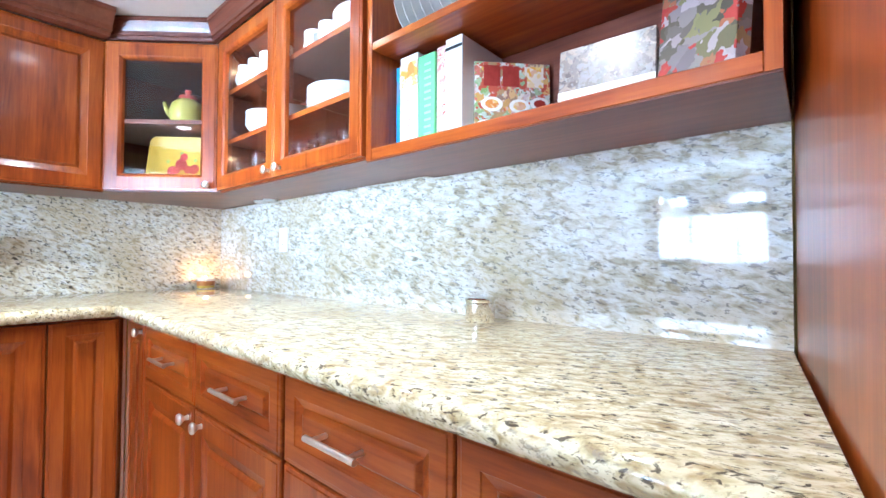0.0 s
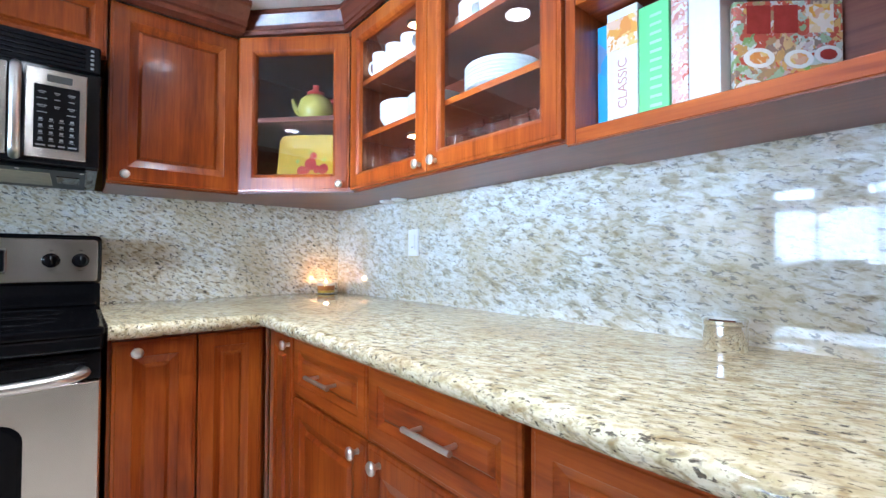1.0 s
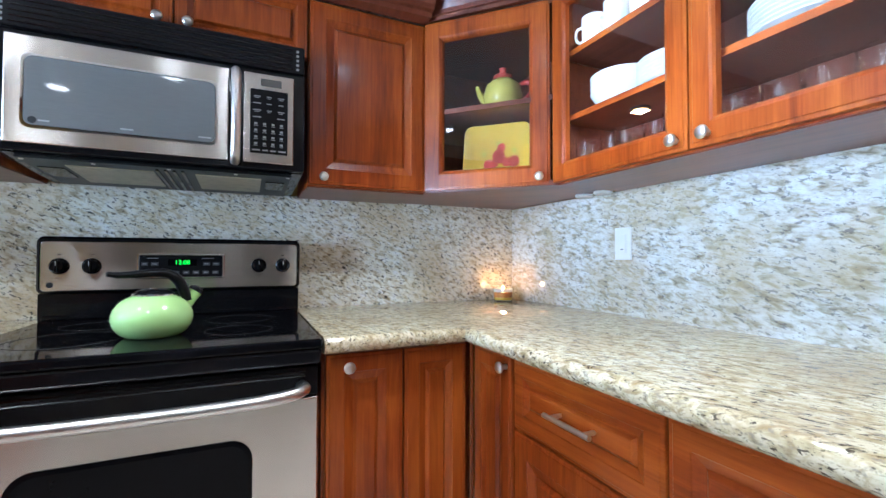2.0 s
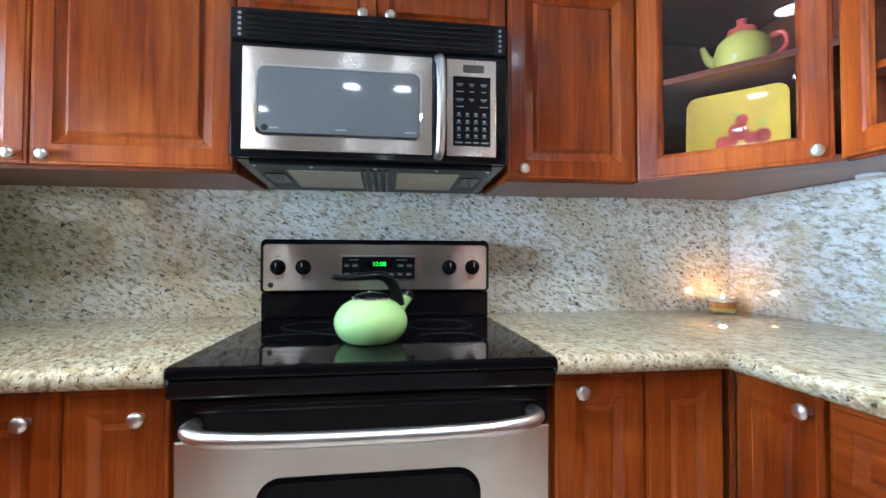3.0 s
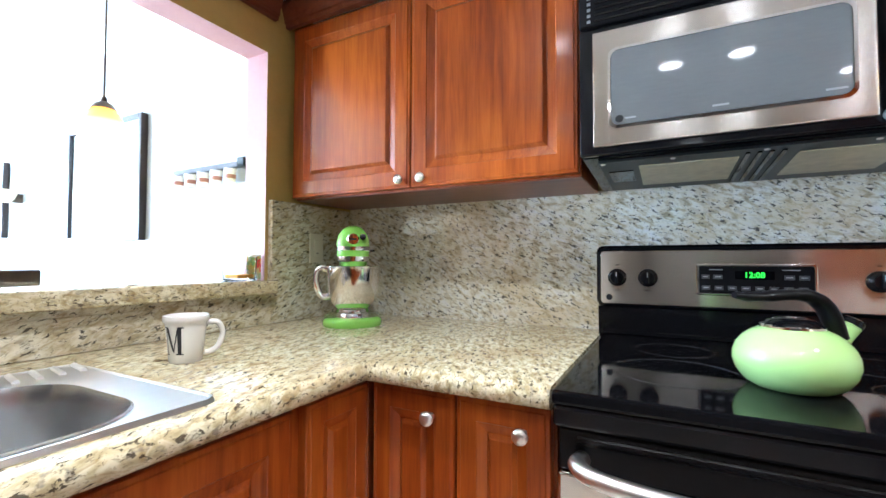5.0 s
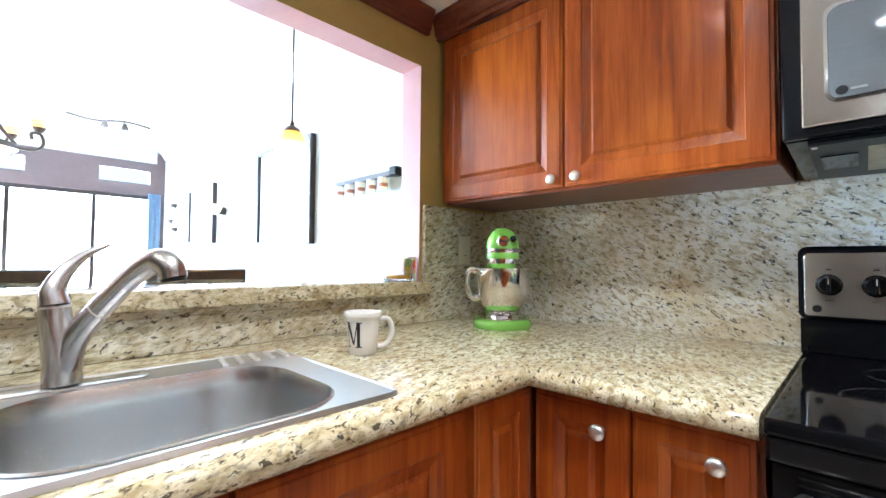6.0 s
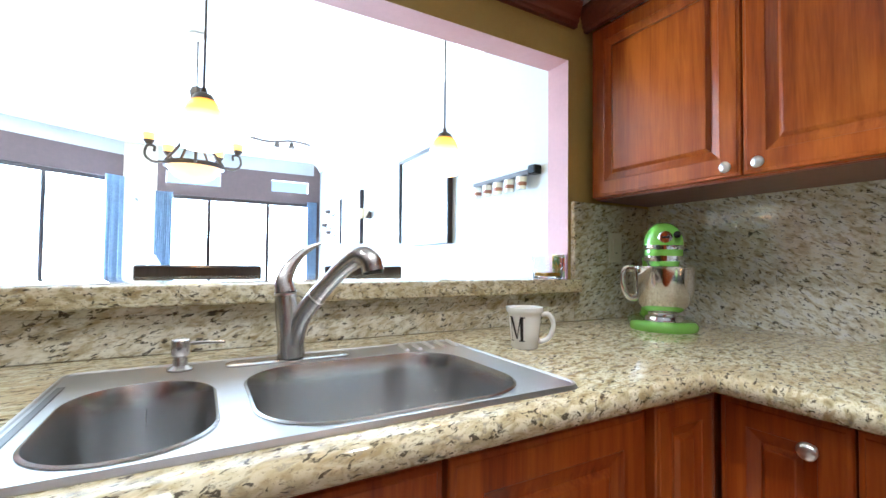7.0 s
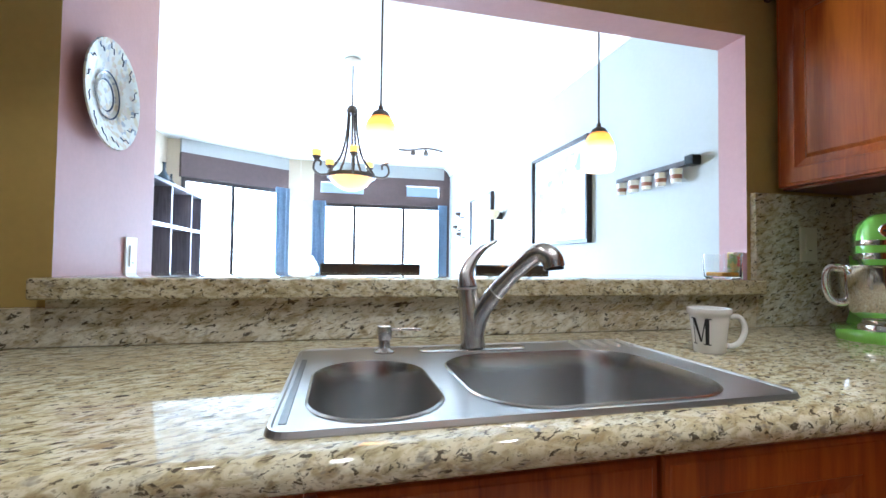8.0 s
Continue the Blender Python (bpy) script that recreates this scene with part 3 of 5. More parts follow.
# ---- microwave ----
mw = thing("microwave", WEST(XW + 0.002, -0.004), "stainless and black over-the-range microwave", "microwave")
bm = stack_rings([[(-0.378, 0, 1.372), (0.376, 0, 1.372), (0.376, 0, 1.798), (-0.378, 0, 1.798)], [(-0.378, -0.395, 1.392), (0.376, -0.395, 1.392), (0.376, -0.395, 1.798), (-0.378, -0.395, 1.798)]])
part("body", bm, BLACK, mw)
part("front_frame", box(-0.382, 0.380, -0.418, -0.396, 1.394, 1.706, 0.004, 2), BLACK, mw)
g = part("grille", box(-0.382, 0.378, -0.425, -0.396, 1.708, 1.797, 0.005, 2), BLACK_PLASTIC, mw)
for i in range(5):
    part("slat", box(-0.345, 0.340, -0.430, -0.4245, 1.718 + i * 0.0145, 1.7245 + i * 0.0145, 0.002), BLACK, g)
d = part("door", box(-0.350, 0.160, -0.428, -0.4185, 1.412, 1.690, 0.003, 2), STEEL_X, mw, "stainless steel microwave door")
part("window", stack_rings([[(x - 0.092, y, 1.548 + z) for x, z in rounded_rect(0.432 - k, 0.178 - k, 0.016)] for y, k in ((-0.428, 0), (-0.430, 0), (-0.4305, 0.006))]), GREY_GLASS, d, "grey mesh window")
part("window_bezel", stack_rings([[(x - 0.092, y, 1.548 + z) for x, z in rounded_rect(w, h, 0.020)] for w, h, y in ((0.446, 0.192, -0.4281), (0.446, 0.192, -0.4296), (0.434, 0.180, -0.4302), (0.432, 0.178, -0.4281))], None, False, False), CHROME, d, "thin bright window bezel", smooth=True)
for i in range(5):
    for x in (-0.362, 0.352):
        part("grille_tab", box(x, x + 0.008, -0.4265, -0.4248, 1.718 + i * 0.0145, 1.725 + i * 0.0145), TAB_GREY, g)
cp = part("control_panel", box(0.200, 0.345, -0.428, -0.4185, 1.412, 1.690, 0.003, 2), STEEL_X, mw, "stainless control panel")
part("keypad", box(0.219, 0.327, -0.4305, -0.428, 1.442, 1.640, 0.001), BLACK_PLASTIC, cp, "black keypad")
hp = curve_points([(0.178, -0.420, 1.690), (0.180, -0.455, 1.665), (0.181, -0.468, 1.55), (0.180, -0.455, 1.435), (0.178, -0.420, 1.410)], 8)
part("handle", tube(hp, 0.013, 14), NICKEL, mw, "bowed stainless handle", smooth=True)
GREEN_GLOW = mat("green_display", (0.12, 1.0, 0.05), 0.4, emit=1.3, vary=0.02)
DISPLAY_GREY = mat("grey_display_glass", (0.10, 0.105, 0.10), 0.12)
PRINT = mat("pale_print", (0.34, 0.34, 0.33), 0.5)
FILTER = mat("beige_lamp_lens", (0.40, 0.36, 0.24), 0.35, 0, 0.3, 40)
DARK_GREY = mat("dark_grey_metal", (0.011, 0.013, 0.013), 0.4, 0.3, 0.2, 40)


def lettering(name, text, size, material, parent, m, extrude=0.0004, label=""):
    """Raised letters as one mesh, reading along x with their face along +z, centred."""
    cu = bpy.data.curves.new(name, "FONT")
    cu.body, cu.size, cu.extrude, cu.align_x, cu.align_y = text, size, extrude, "CENTER", "CENTER"
    tmp = bpy.data.objects.new(name, cu)
    scene.collection.objects.link(tmp)
    me = bpy.data.meshes.new_from_object(tmp.evaluated_get(bpy.context.evaluated_depsgraph_get()))
    bpy.data.objects.remove(tmp)
    bpy.data.curves.remove(cu)
    me.materials.clear()
    me.materials.append(material)
    ob = new(name, me)
    ob.parent = parent
    ob.matrix_basis = m
    return tagged(ob, label)


FACE = lambda x, y, z: pose(x, y, z, 90, 0, 0)   # letters on a face that looks along -y
random.seed(7)
for i in range(4):
    for j in range(3):
        z, x = 1.618 - i * 0.0215, 0.226 + j * 0.0345
        w = random.choice((0.014, 0.019, 0.023))
        if (i, j) != (3, 1):
            part("key", box(x + 0.012 - w / 2, x + 0.012 + w / 2, -0.4311, -0.4305, z - 0.0016, z + 0.0010), PRINT, cp)
        if i % 2 == 0:
            part("key", box(x + 0.012 - w / 3, x + 0.012 + w / 3, -0.4311, -0.4305, z - 0.0060, z - 0.0042), PRINT, cp)
for i in range(4):
    for j in range(4):
        z, x = 1.534 - i * 0.0205, 0.231 + j * 0.0245
        part("key", box(x, x + 0.0085, -0.4311, -0.4305, z - 0.0045, z + 0.0020), PRINT, cp)
        part("key", box(x - 0.002, x + 0.0105, -0.4311, -0.4305, z - 0.0085, z - 0.0070), PRINT, cp)
for x0, x1 in ((0.225, 0.247), (0.254, 0.270), (0.277, 0.293), (0.300, 0.322)):
    part("key", box(x0, x1, -0.4311, -0.4305, 1.4490, 1.4530), PRINT, cp)
part("display", box(0.248, 0.308, -0.4300, -0.428, 1.652, 1.674, 0.0005), DISPLAY_GREY, cp, "small dark clock display")
part("logo_plate", turned([(0, 0), (0.009, 0), (0.009, 0.001), (0, 0.001)], 20, Matrix.Translation((-0.29, -0.4305, 1.472)) @ Matrix.Rotation(radians(90), 4, "X")), DARK_GREY, d)
for x0, x1 in ((-0.278, -0.255), (-0.105, -0.075), (0.082, 0.115)):
    part("marking", box(x0, x1, -0.4312, -0.4305, 1.470, 1.474), PRINT, d)
part("underside", stack_rings([[(x, -0.035 - s * 0.34, 1.3725 + s * 0.0172 - dz) for x, s in ((-0.345, 0), (0.345, 0), (0.345, 1), (-0.345, 1))] for dz in (0, 0.006)]), DARK_GREY, mw)
for x0, x1 in ((-0.255, -0.045), (0.065, 0.255)):
    part("lamp_lens", stack_rings([[(x, -0.10 - s * 0.22, 1.3700 + s * 0.0112 - dz) for x, s in ((x0, 0), (x1, 0), (x1, 1), (x0, 1))] for dz in (0, 0.003)]), FILTER, mw, "beige lens under the microwave")
for x in (-0.032, -0.010, 0.012, 0.034):
    part("rib", stack_rings([[(x + dx, -0.06 - s * 0.29, 1.3675 + s * 0.0148 - dz) for dx, s in ((-0.004, 0), (0.004, 0), (0.004, 1), (-0.004, 1))] for dz in (0, 0.004)]), BLACK, mw)
for x in (-0.335, -0.18, 0.0, 0.18, 0.335):
    part("screw", turned([(0, 0), (0.006, 0), (0.005, -0.002), (0, -0.0025)], 12, Matrix.Translation((x, -0.362, 1.3825))), NICKEL, mw, smooth=True)
for x in (-0.300, 0.300):
    part("vent_plate", stack_rings([[(x + dx, -0.16 - s * 0.12, 1.3730 + s * 0.0062 - dz) for dx, s in ((-0.03, 0), (0.03, 0), (0.03, 1), (-0.03, 1))] for dz in (0, 0.003)]), BLACK, mw)

# range details, in the range's own axes
BUTTON_G = mat("grey_button", (0.05, 0.05, 0.052), 0.5)
part("display_panel", stack_rings([[(x + 0.002, y, 1.090 + z) for x, z in rounded_rect(0.250 - k, 0.074 - k, 0.005)] for y, k in ((-0.102, 0), (-0.105, 0), (-0.1055, 0.002))]), BLACK_PLASTIC, guard, "black oven control display")
part("display_bezel", stack_rings([[(x + 0.002, y, 1.090 + z) for x, z in rounded_rect(w, h, 0.007)] for w, h, y in ((0.264, 0.086, -0.1020), (0.264, 0.086, -0.1040), (0.258, 0.080, -0.1048), (0.252, 0.076, -0.1045))], None, False, False), CHROME, guard, "thin bright display surround", smooth=True)
part("clock_window", box(-0.040, 0.046, -0.1062, -0.1055, 1.092, 1.114), BLACK_GLASS, guard, "dark clock window")
lettering("clock_digits", "12:08", 0.021, GREEN_GLOW, guard, FACE(0.003, -0.1064, 1.103), 0.0002, label="green lit clock digits")
for x0, x1, z in [(-0.117, -0.098, 1.098), (-0.090, -0.068, 1.098), (0.066, 0.088, 1.098), (0.096, 0.118, 1.098)] + [(-0.117 + i * 0.0303, -0.097 + i * 0.0303, 1.068) for i in range(8)]:
    part("button", box(x0, x1, -0.1063, -0.1055, z - 0.006, z + 0.006, 0.0003), BUTTON_G, guard)
    part("button_print", box(x0 + 0.004, x1 - 0.004, -0.1066, -0.1063, z - 0.001, z + 0.0015), PRINT, guard)
for x0, x1 in ((-0.100, -0.068), (0.062, 0.100)):
    part("button_print", box(x0, x1, -0.1060, -0.1055, 1.1165, 1.1185), PRINT, guard)
for x in (-0.335, -0.252, 0.249, 0.332):
    M = Matrix.Translation((x, -0.102, 1.092)) @ Matrix.Rotation(radians(90), 4, "X")
    kb = part("burner_knob", turned([(0, 0), (0.026, 0), (0.026, 0.003), (0.0215, 0.006), (0.0195, 0.022), (0.017, 0.025), (0, 0.025)], 28, M), BLACK, guard, "black burner knob", smooth=True)
    part("grip", box(x - 0.0045, x + 0.0045, -0.134, -0.1265, 1.074, 1.110, 0.002), BLACK, kb)
    part("pointer", box(x - 0.001, x + 0.001, -0.1348, -0.134, 1.094, 1.108), PRINT, kb)
    part("marking", box(x - 0.008, x + 0.008, -0.1026, -0.102, 1.053, 1.0545), DARK_GREY, guard)
    part("marking", box(x - 0.005, x + 0.005, -0.1026, -0.102, 1.128, 1.131), DARK_GREY, guard)
part("emblem", turned([(0, 0), (0.009, 0), (0.009, 0.001), (0, 0.001)], 20, Matrix.Translation((-0.358, -0.102, 1.032)) @ Matrix.Rotation(radians(90), 4, "X")), DARK_GREY, guard)
BURN = mat("burner_ring_print", (0.045, 0.045, 0.047), 0.25)
for bx, by, br in ((-0.19, -0.28, 0.085), (0.19, -0.28, 0.10), (-0.19, -0.52, 0.115), (0.19, -0.52, 0.085)):
    part("burner_ring", turned([(br, 0.9192), (br, 0.9196), (br + 0.0022, 0.9196), (br + 0.0022, 0.9192), (br, 0.9192)], 48, Matrix.Translation((bx, by, 0))), BURN, r)
part("steel_lip", box(-0.381, 0.381, -0.097, -0.088, 0.9192, 0.934, 0.003), BLACK, r)
# ---- sink ----
SINK_STEEL = mat("satin_sink_steel", (0.54, 0.53, 0.52), 0.33, 1.0, 0.04, 50, 0, (0.3, 6, 6))
BOWL_SATIN = mat("satin_bowl_steel", (0.58, 0.575, 0.565), 0.27, 1.0, 0.05, 50, 0, (0.3, 6, 6))
FAUCET_STEEL = mat("brushed_nickel_faucet", (0.56, 0.54, 0.52), 0.27, 1.0, 0.05, 60, 0.02)
sk = thing("kitchen_sink", pose(0, 0, CT), "double-bowl stainless steel sink set into the granite", "sink")
scx, scy, sw, sd = (SK[0] + SK[1]) / 2, (SK[2] + SK[3]) / 2, SK[1] - SK[0], SK[3] - SK[2]


def rr(cx, cy, w, h, rad, z, n=6):
    return [(cx + x, cy + y, z) for x, y in rounded_rect(w, h, rad, n)]


BOWLS = [(1.312, -1.017, 0.420, 0.335, 0.105, 0.18), (1.664, -1.005, 0.184, 0.310, 0.089, 0.17)]
bm = bmesh.new()
loops = [[bm.verts.new(p) for p in rr(scx, scy, sw - 0.018, sd - 0.018, 0.022, 0.0065)]] + [[bm.verts.new(p) for p in rr(*b[:5], 0.0065, 10)] for b in BOWLS]
edges = [bm.edges.new((l[i], l[(i + 1) % len(l)])) for l in loops for i in range(len(l))]
bmesh.ops.triangle_fill(bm, use_beauty=True, edges=edges)
stack_rings([rr(scx, scy, sw - 0.018, sd - 0.018, 0.022, 0.0065), rr(scx, scy, sw - 0.014, sd - 0.014, 0.024, 0.0085), rr(scx, scy, sw - 0.006, sd - 0.006, 0.026, 0.0085), rr(scx, scy, sw, sd, 0.028, 0.002), rr(scx, scy, sw, sd, 0.028, 0.0005)], bm, False, False)
part("rim", bm, SINK_STEEL, sk)
for cx, cy, w, h, rad, dep in BOWLS:
    R = lambda k, z, q=rad: rr(cx, cy, w - k, h - k, max(0.02, q - k / 3), z, 10)
    bw = part("bowl", stack_rings([R(-0.010, 0.0075), R(-0.002, 0.0095), R(0, 0.0065), R(0.006, -0.004), R(0.014, -0.03), R(0.024, -dep + 0.05), R(0.036, -dep + 0.024), R(0.07, -dep + 0.006), R(0.12, -dep), R(0.14, -dep)], None, False, True), BOWL_SATIN, sk, "deep steel bowl", smooth=True)
    part("drain", turned([(0, 0.002), (0.028, 0.002), (0.031, 0.005), (0.042, 0.005), (0.045, 0.0005), (0.042, 0.0)], 28, Matrix.Translation((cx, cy - 0.02, -dep))), CHROME, bw, "round steel drain", smooth=True)
# side groove is a thin strip on the rim, its shade in the colour
GROOVE = mat("shaded_groove_steel", (0.20, 0.20, 0.195), 0.35, 1.0, 0.05, 40)
RIDGE = mat("pale_satin_steel", (0.80, 0.79, 0.77), 0.34, 0.8, 0.03, 40)
for i in range(5):
    x = 1.030 + i * 0.033
    part("drain_ridge", tube([(x, -1.282, 0.0072), (x + 0.012, -1.212, 0.0072)], 0.0055, 8), RIDGE, sk, smooth=True)
part("side_groove", box(1.776, 1.786, -1.20, -0.86, 0.0062, 0.0076, 0.001), GROOVE, sk)

# ---- faucet ----
f = thing("kitchen_faucet", pose(1.425, -1.243, CT + 0.006), "brushed nickel pull-out faucet with a blade handle", "faucet")
part("base_plate", stack_rings([[(x, y, z) for x, y in rounded_rect(0.245 - k, 0.052 - k, 0.024 - k / 3, 8)] for z, k in ((0, 0), (0.003, 0), (0.005, 0.006))]), FAUCET_STEEL, f, smooth=True)
part("collar", tube([(0.014, 0, 0.136), (0.0143, 0, 0.140)], 0.0224, 24), NICKEL, f, smooth=True)
part("collar", tube([(-0.040, 0.036, 0.130), (-0.0415, 0.0375, 0.132)], 0.0195, 24), NICKEL, f, smooth=True)
part("column", tube(curve_points([(0, 0, 0.008), (0.003, 0, 0.05), (0.010, 0, 0.10), (0.014, 0.0, 0.14)], 6), [0.028 - 0.0065 * i / 18 for i in range(19)], 20), FAUCET_STEEL, f, "tapered faucet body", smooth=True)
part("handle", tube(curve_points([(0.014, 0, 0.140), (0.016, -0.004, 0.165), (0.002, -0.010, 0.196), (-0.026, -0.016, 0.226), (-0.062, -0.020, 0.246)], 6), [0.0215 - 0.0185 * (i / 24) ** 1.15 for i in range(25)], 16, None, 0.8), FAUCET_STEEL, f, "curved lever blade", smooth=True)
part("spout", tube(curve_points([(0.0, 0.004, 0.030), (-0.012, 0.012, 0.080), (-0.040, 0.036, 0.130), (-0.070, 0.074, 0.178)], 7), [0.0225 - 0.0052 * i / 21 for i in range(22)], 20), FAUCET_STEEL, f, "rising round spout", smooth=True)
part("spray_head", tube(curve_points([(-0.070, 0.074, 0.178), (-0.090, 0.096, 0.203), (-0.108, 0.116, 0.216), (-0.122, 0.132, 0.205), (-0.126, 0.137, 0.186)], 6), [0.0178 + 0.0044 * min(1, i / 14) for i in range(25)], 20), FAUCET_STEEL, f, "pull-out spray head", smooth=True)
part("nozzle", tube([(-0.126, 0.137, 0.187), (-0.1265, 0.1375, 0.181)], 0.019, 20), DARK_GREY, f, smooth=True)
s = thing("soap_dispenser", pose(1.622, -1.245, CT + 0.006), "brushed nickel soap dispenser with a thin spout", "soap dispenser")
part("body", turned([(0, 0), (0.022, 0), (0.022, 0.004), (0.013, 0.010), (0.012, 0.026), (0.0155, 0.030), (0.0165, 0.046), (0.0155, 0.056), (0.012, 0.058), (0, 0.058)], 24), FAUCET_STEEL, s, smooth=True)
part("spout", tube([(0, 0, 0.048), (-0.04, 0.02, 0.052), (-0.072, 0.036, 0.053)], [0.0038, 0.0034, 0.003], 10), FAUCET_STEEL, s, smooth=True)

# ---- mug ----
CERAMIC = mat("white_glazed_ceramic", (0.78, 0.76, 0.72), 0.16, 0, 0.03, 30)
INK = mat("black_print", (0.015, 0.015, 0.018), 0.4)
m_ = thing("coffee_mug", pose(0.880, -1.150, CT), "white ceramic coffee mug printed with a black letter", "mug")
part("cup", turned([(0, 0), (0.030, 0), (0.0325, 0.003), (0.0365, 0.045), (0.0405, 0.080), (0.0415, 0.086), (0.0450, 0.089), (0.0462, 0.096), (0.0455, 0.1015), (0.0440, 0.1025), (0.0425, 0.100), (0.0375, 0.075), (0.0335, 0.045), (0.029, 0.008), (0, 0.007)], 40), CERAMIC, m_, smooth=True)
ha = radians(152)
hx, hy = math.cos(ha), math.sin(ha)
part("handle", tube(curve_points([(hx * 0.040, hy * 0.040, 0.083), (hx * 0.062, hy * 0.062, 0.082), (hx * 0.073, hy * 0.073, 0.058), (hx * 0.064, hy * 0.064, 0.028), (hx * 0.046, hy * 0.046, 0.016), (hx * 0.036, hy * 0.036, 0.017)], 6), 0.0062, 12), CERAMIC, m_, smooth=True)
# serif letter M, bent round the cup
bm = bmesh.new()
strokes = [((-0.021, -0.028), (-0.0185, -0.028), (-0.0185, 0.028), (-0.021, 0.028)), ((0.010, -0.028), (0.019, -0.028), (0.019, 0.028), (0.010, 0.028)),
           ((-0.0035, -0.024), (0.0015, -0.024), (-0.012, 0.028), (-0.021, 0.028)), ((-0.002, -0.024), (0.001, -0.024), (0.013, 0.028), (0.010, 0.028)),
           ((-0.026, -0.0302), (-0.0135, -0.0302), (-0.0135, -0.0275), (-0.026, -0.0275)), ((0.005, -0.0302), (0.024, -0.0302), (0.024, -0.0275), (0.005, -0.0275)),
           ((-0.026, 0.0275), (-0.012, 0.0275), (-0.012, 0.0302), (-0.026, 0.0302)), ((0.010, 0.0275), (0.024, 0.0275), (0.024, 0.0302), (0.010, 0.0302))]
for i, (p0, p1, p2, p3) in enumerate(strokes):
    grid = []
    for r_ in range(5):
        lo, hi = Vector(p0).lerp(Vector(p3), r_ / 4), Vector(p1).lerp(Vector(p2), r_ / 4)
        row = []
        for c_ in range(4):
            q = lo.lerp(hi, c_ / 3)
            a, z = radians(21) + q.x * 0.92 / 0.041, 0.050 + q.y
            rad = 0.0322 + 0.104 * z + 0.0007 + 0.00012 * i
            row.append(bm.verts.new((math.cos(a) * rad, math.sin(a) * rad, z)))
        grid.append(row)
    for r_ in range(4):
        for c_ in range(3):
            bm.faces.new([grid[r_][c_], grid[r_][c_ + 1], grid[r_ + 1][c_ + 1], grid[r_ + 1][c_]])
part("printed_letter", bm, INK, m_, "black serif letter M")

# ---- stand mixer ----
LIME = mat("lime_enamel", (0.22, 0.50, 0.075), 0.14, 0, 0.04, 20, coat=0.6)
BOWL_STEEL = mat("polished_bowl_steel", (0.74, 0.72, 0.69), 0.10, 1.0, 0.03, 30)
mx = thing("stand_mixer", pose(0.248, -1.199, CT, 0, 0, 39), "lime green stand mixer with a polished steel bowl", "mixer")
prof = rounded_rect(0.33, 0.205, 0.100, 10)
part("base", stack_rings([[(x * k - 0.040, y * k, z) for x, y in prof] for k, z in ((0.98, 0), (1, 0.006), (1, 0.018), (0.96, 0.026), (0.86, 0.030))]), LIME, mx, smooth=True)
part("column", stack_rings([[(x * k + ox, y * k * 1.3, z) for x, y in rounded_rect(0.085, 0.085, 0.035, 6)] for k, ox, z in ((1.15, -0.14, 0.024), (1.0, -0.142, 0.06), (0.92, -0.145, 0.14), (0.95, -0.14, 0.20), (1.0, -0.13, 0.235))]), LIME, mx, smooth=True)
SECT = ((-0.205, 0.020), (-0.198, 0.034), (-0.17, 0.046), (-0.10, 0.054), (0.0, 0.058), (0.06, 0.057), (0.085, 0.050), (0.098, 0.036), (0.104, 0.018))


def head_line(s, z):
    """The plan outline of the motor head, scaled, at a height."""
    return [(x, -w * s, z) for x, w in SECT] + [(x, w * s, z) for x, w in reversed(SECT)]


ARC = [radians(a) for a in (0, 12, 24, 36, 48, 60, 70, 79, 86)]
head = part("head", stack_rings([head_line(0.99, 0.272)] + [[((x + 0.05) * math.cos(a) ** 0.45 - 0.05, y * math.cos(a), z) for x, y, z in head_line(1.0, 0.278 + 0.074 * math.sin(a))] for a in ARC]), LIME, mx, "rounded green motor head", smooth=True)
part("trim_band", stack_rings([head_line(0.99, 0.259), head_line(1.01, 0.260), head_line(1.01, 0.2725), head_line(0.99, 0.2735)]), CHROME, head, "chrome trim band", smooth=True)
part("chin", stack_rings([head_line(0.97, 0.239), head_line(0.985, 0.242), head_line(0.985, 0.2595)]), LIME, head, smooth=True)
part("lower_band", stack_rings([head_line(0.93, 0.222), head_line(0.955, 0.224), head_line(0.955, 0.2395)]), CHROME, head, "chrome lower band", smooth=True)
part("neck", stack_rings([head_line(0.74, 0.206), head_line(0.84, 0.2225)]), LIME, head, smooth=True)
part("hub_cap", turned([(0, 0), (0.019, 0), (0.020, 0.006), (0.017, 0.010), (0, 0.011)], 28, Matrix.Translation((0.096, 0.0, 0.297)) @ Matrix.Rotation(radians(90), 4, "Y")), CHROME, head, "chrome hub cover", smooth=True)
part("hub_badge", box(0.1060, 0.1078, -0.012, 0.012, 0.294, 0.300), DARK_GREY, head)
part("hub_knob", turned([(0, 0), (0.005, 0), (0.005, 0.014), (0.0105, 0.016), (0.0105, 0.026), (0, 0.028)], 18, Matrix.Translation((0.084, 0.032, 0.301)) @ Matrix.Rotation(radians(80), 4, "Y")), BLACK, head, "black hub knob", smooth=True)
part("beater_collar", turned([(0.0, 0.190), (0.026, 0.190), (0.030, 0.198), (0.032, 0.2062), (0, 0.2062)], 24, Matrix.Translation((0.035, 0, 0))), CHROME, head, smooth=True)
part("lock_lever", tube([(-0.03, 0.056, 0.262), (-0.03, 0.078, 0.262)], 0.0035, 10), BLACK, head, smooth=True)
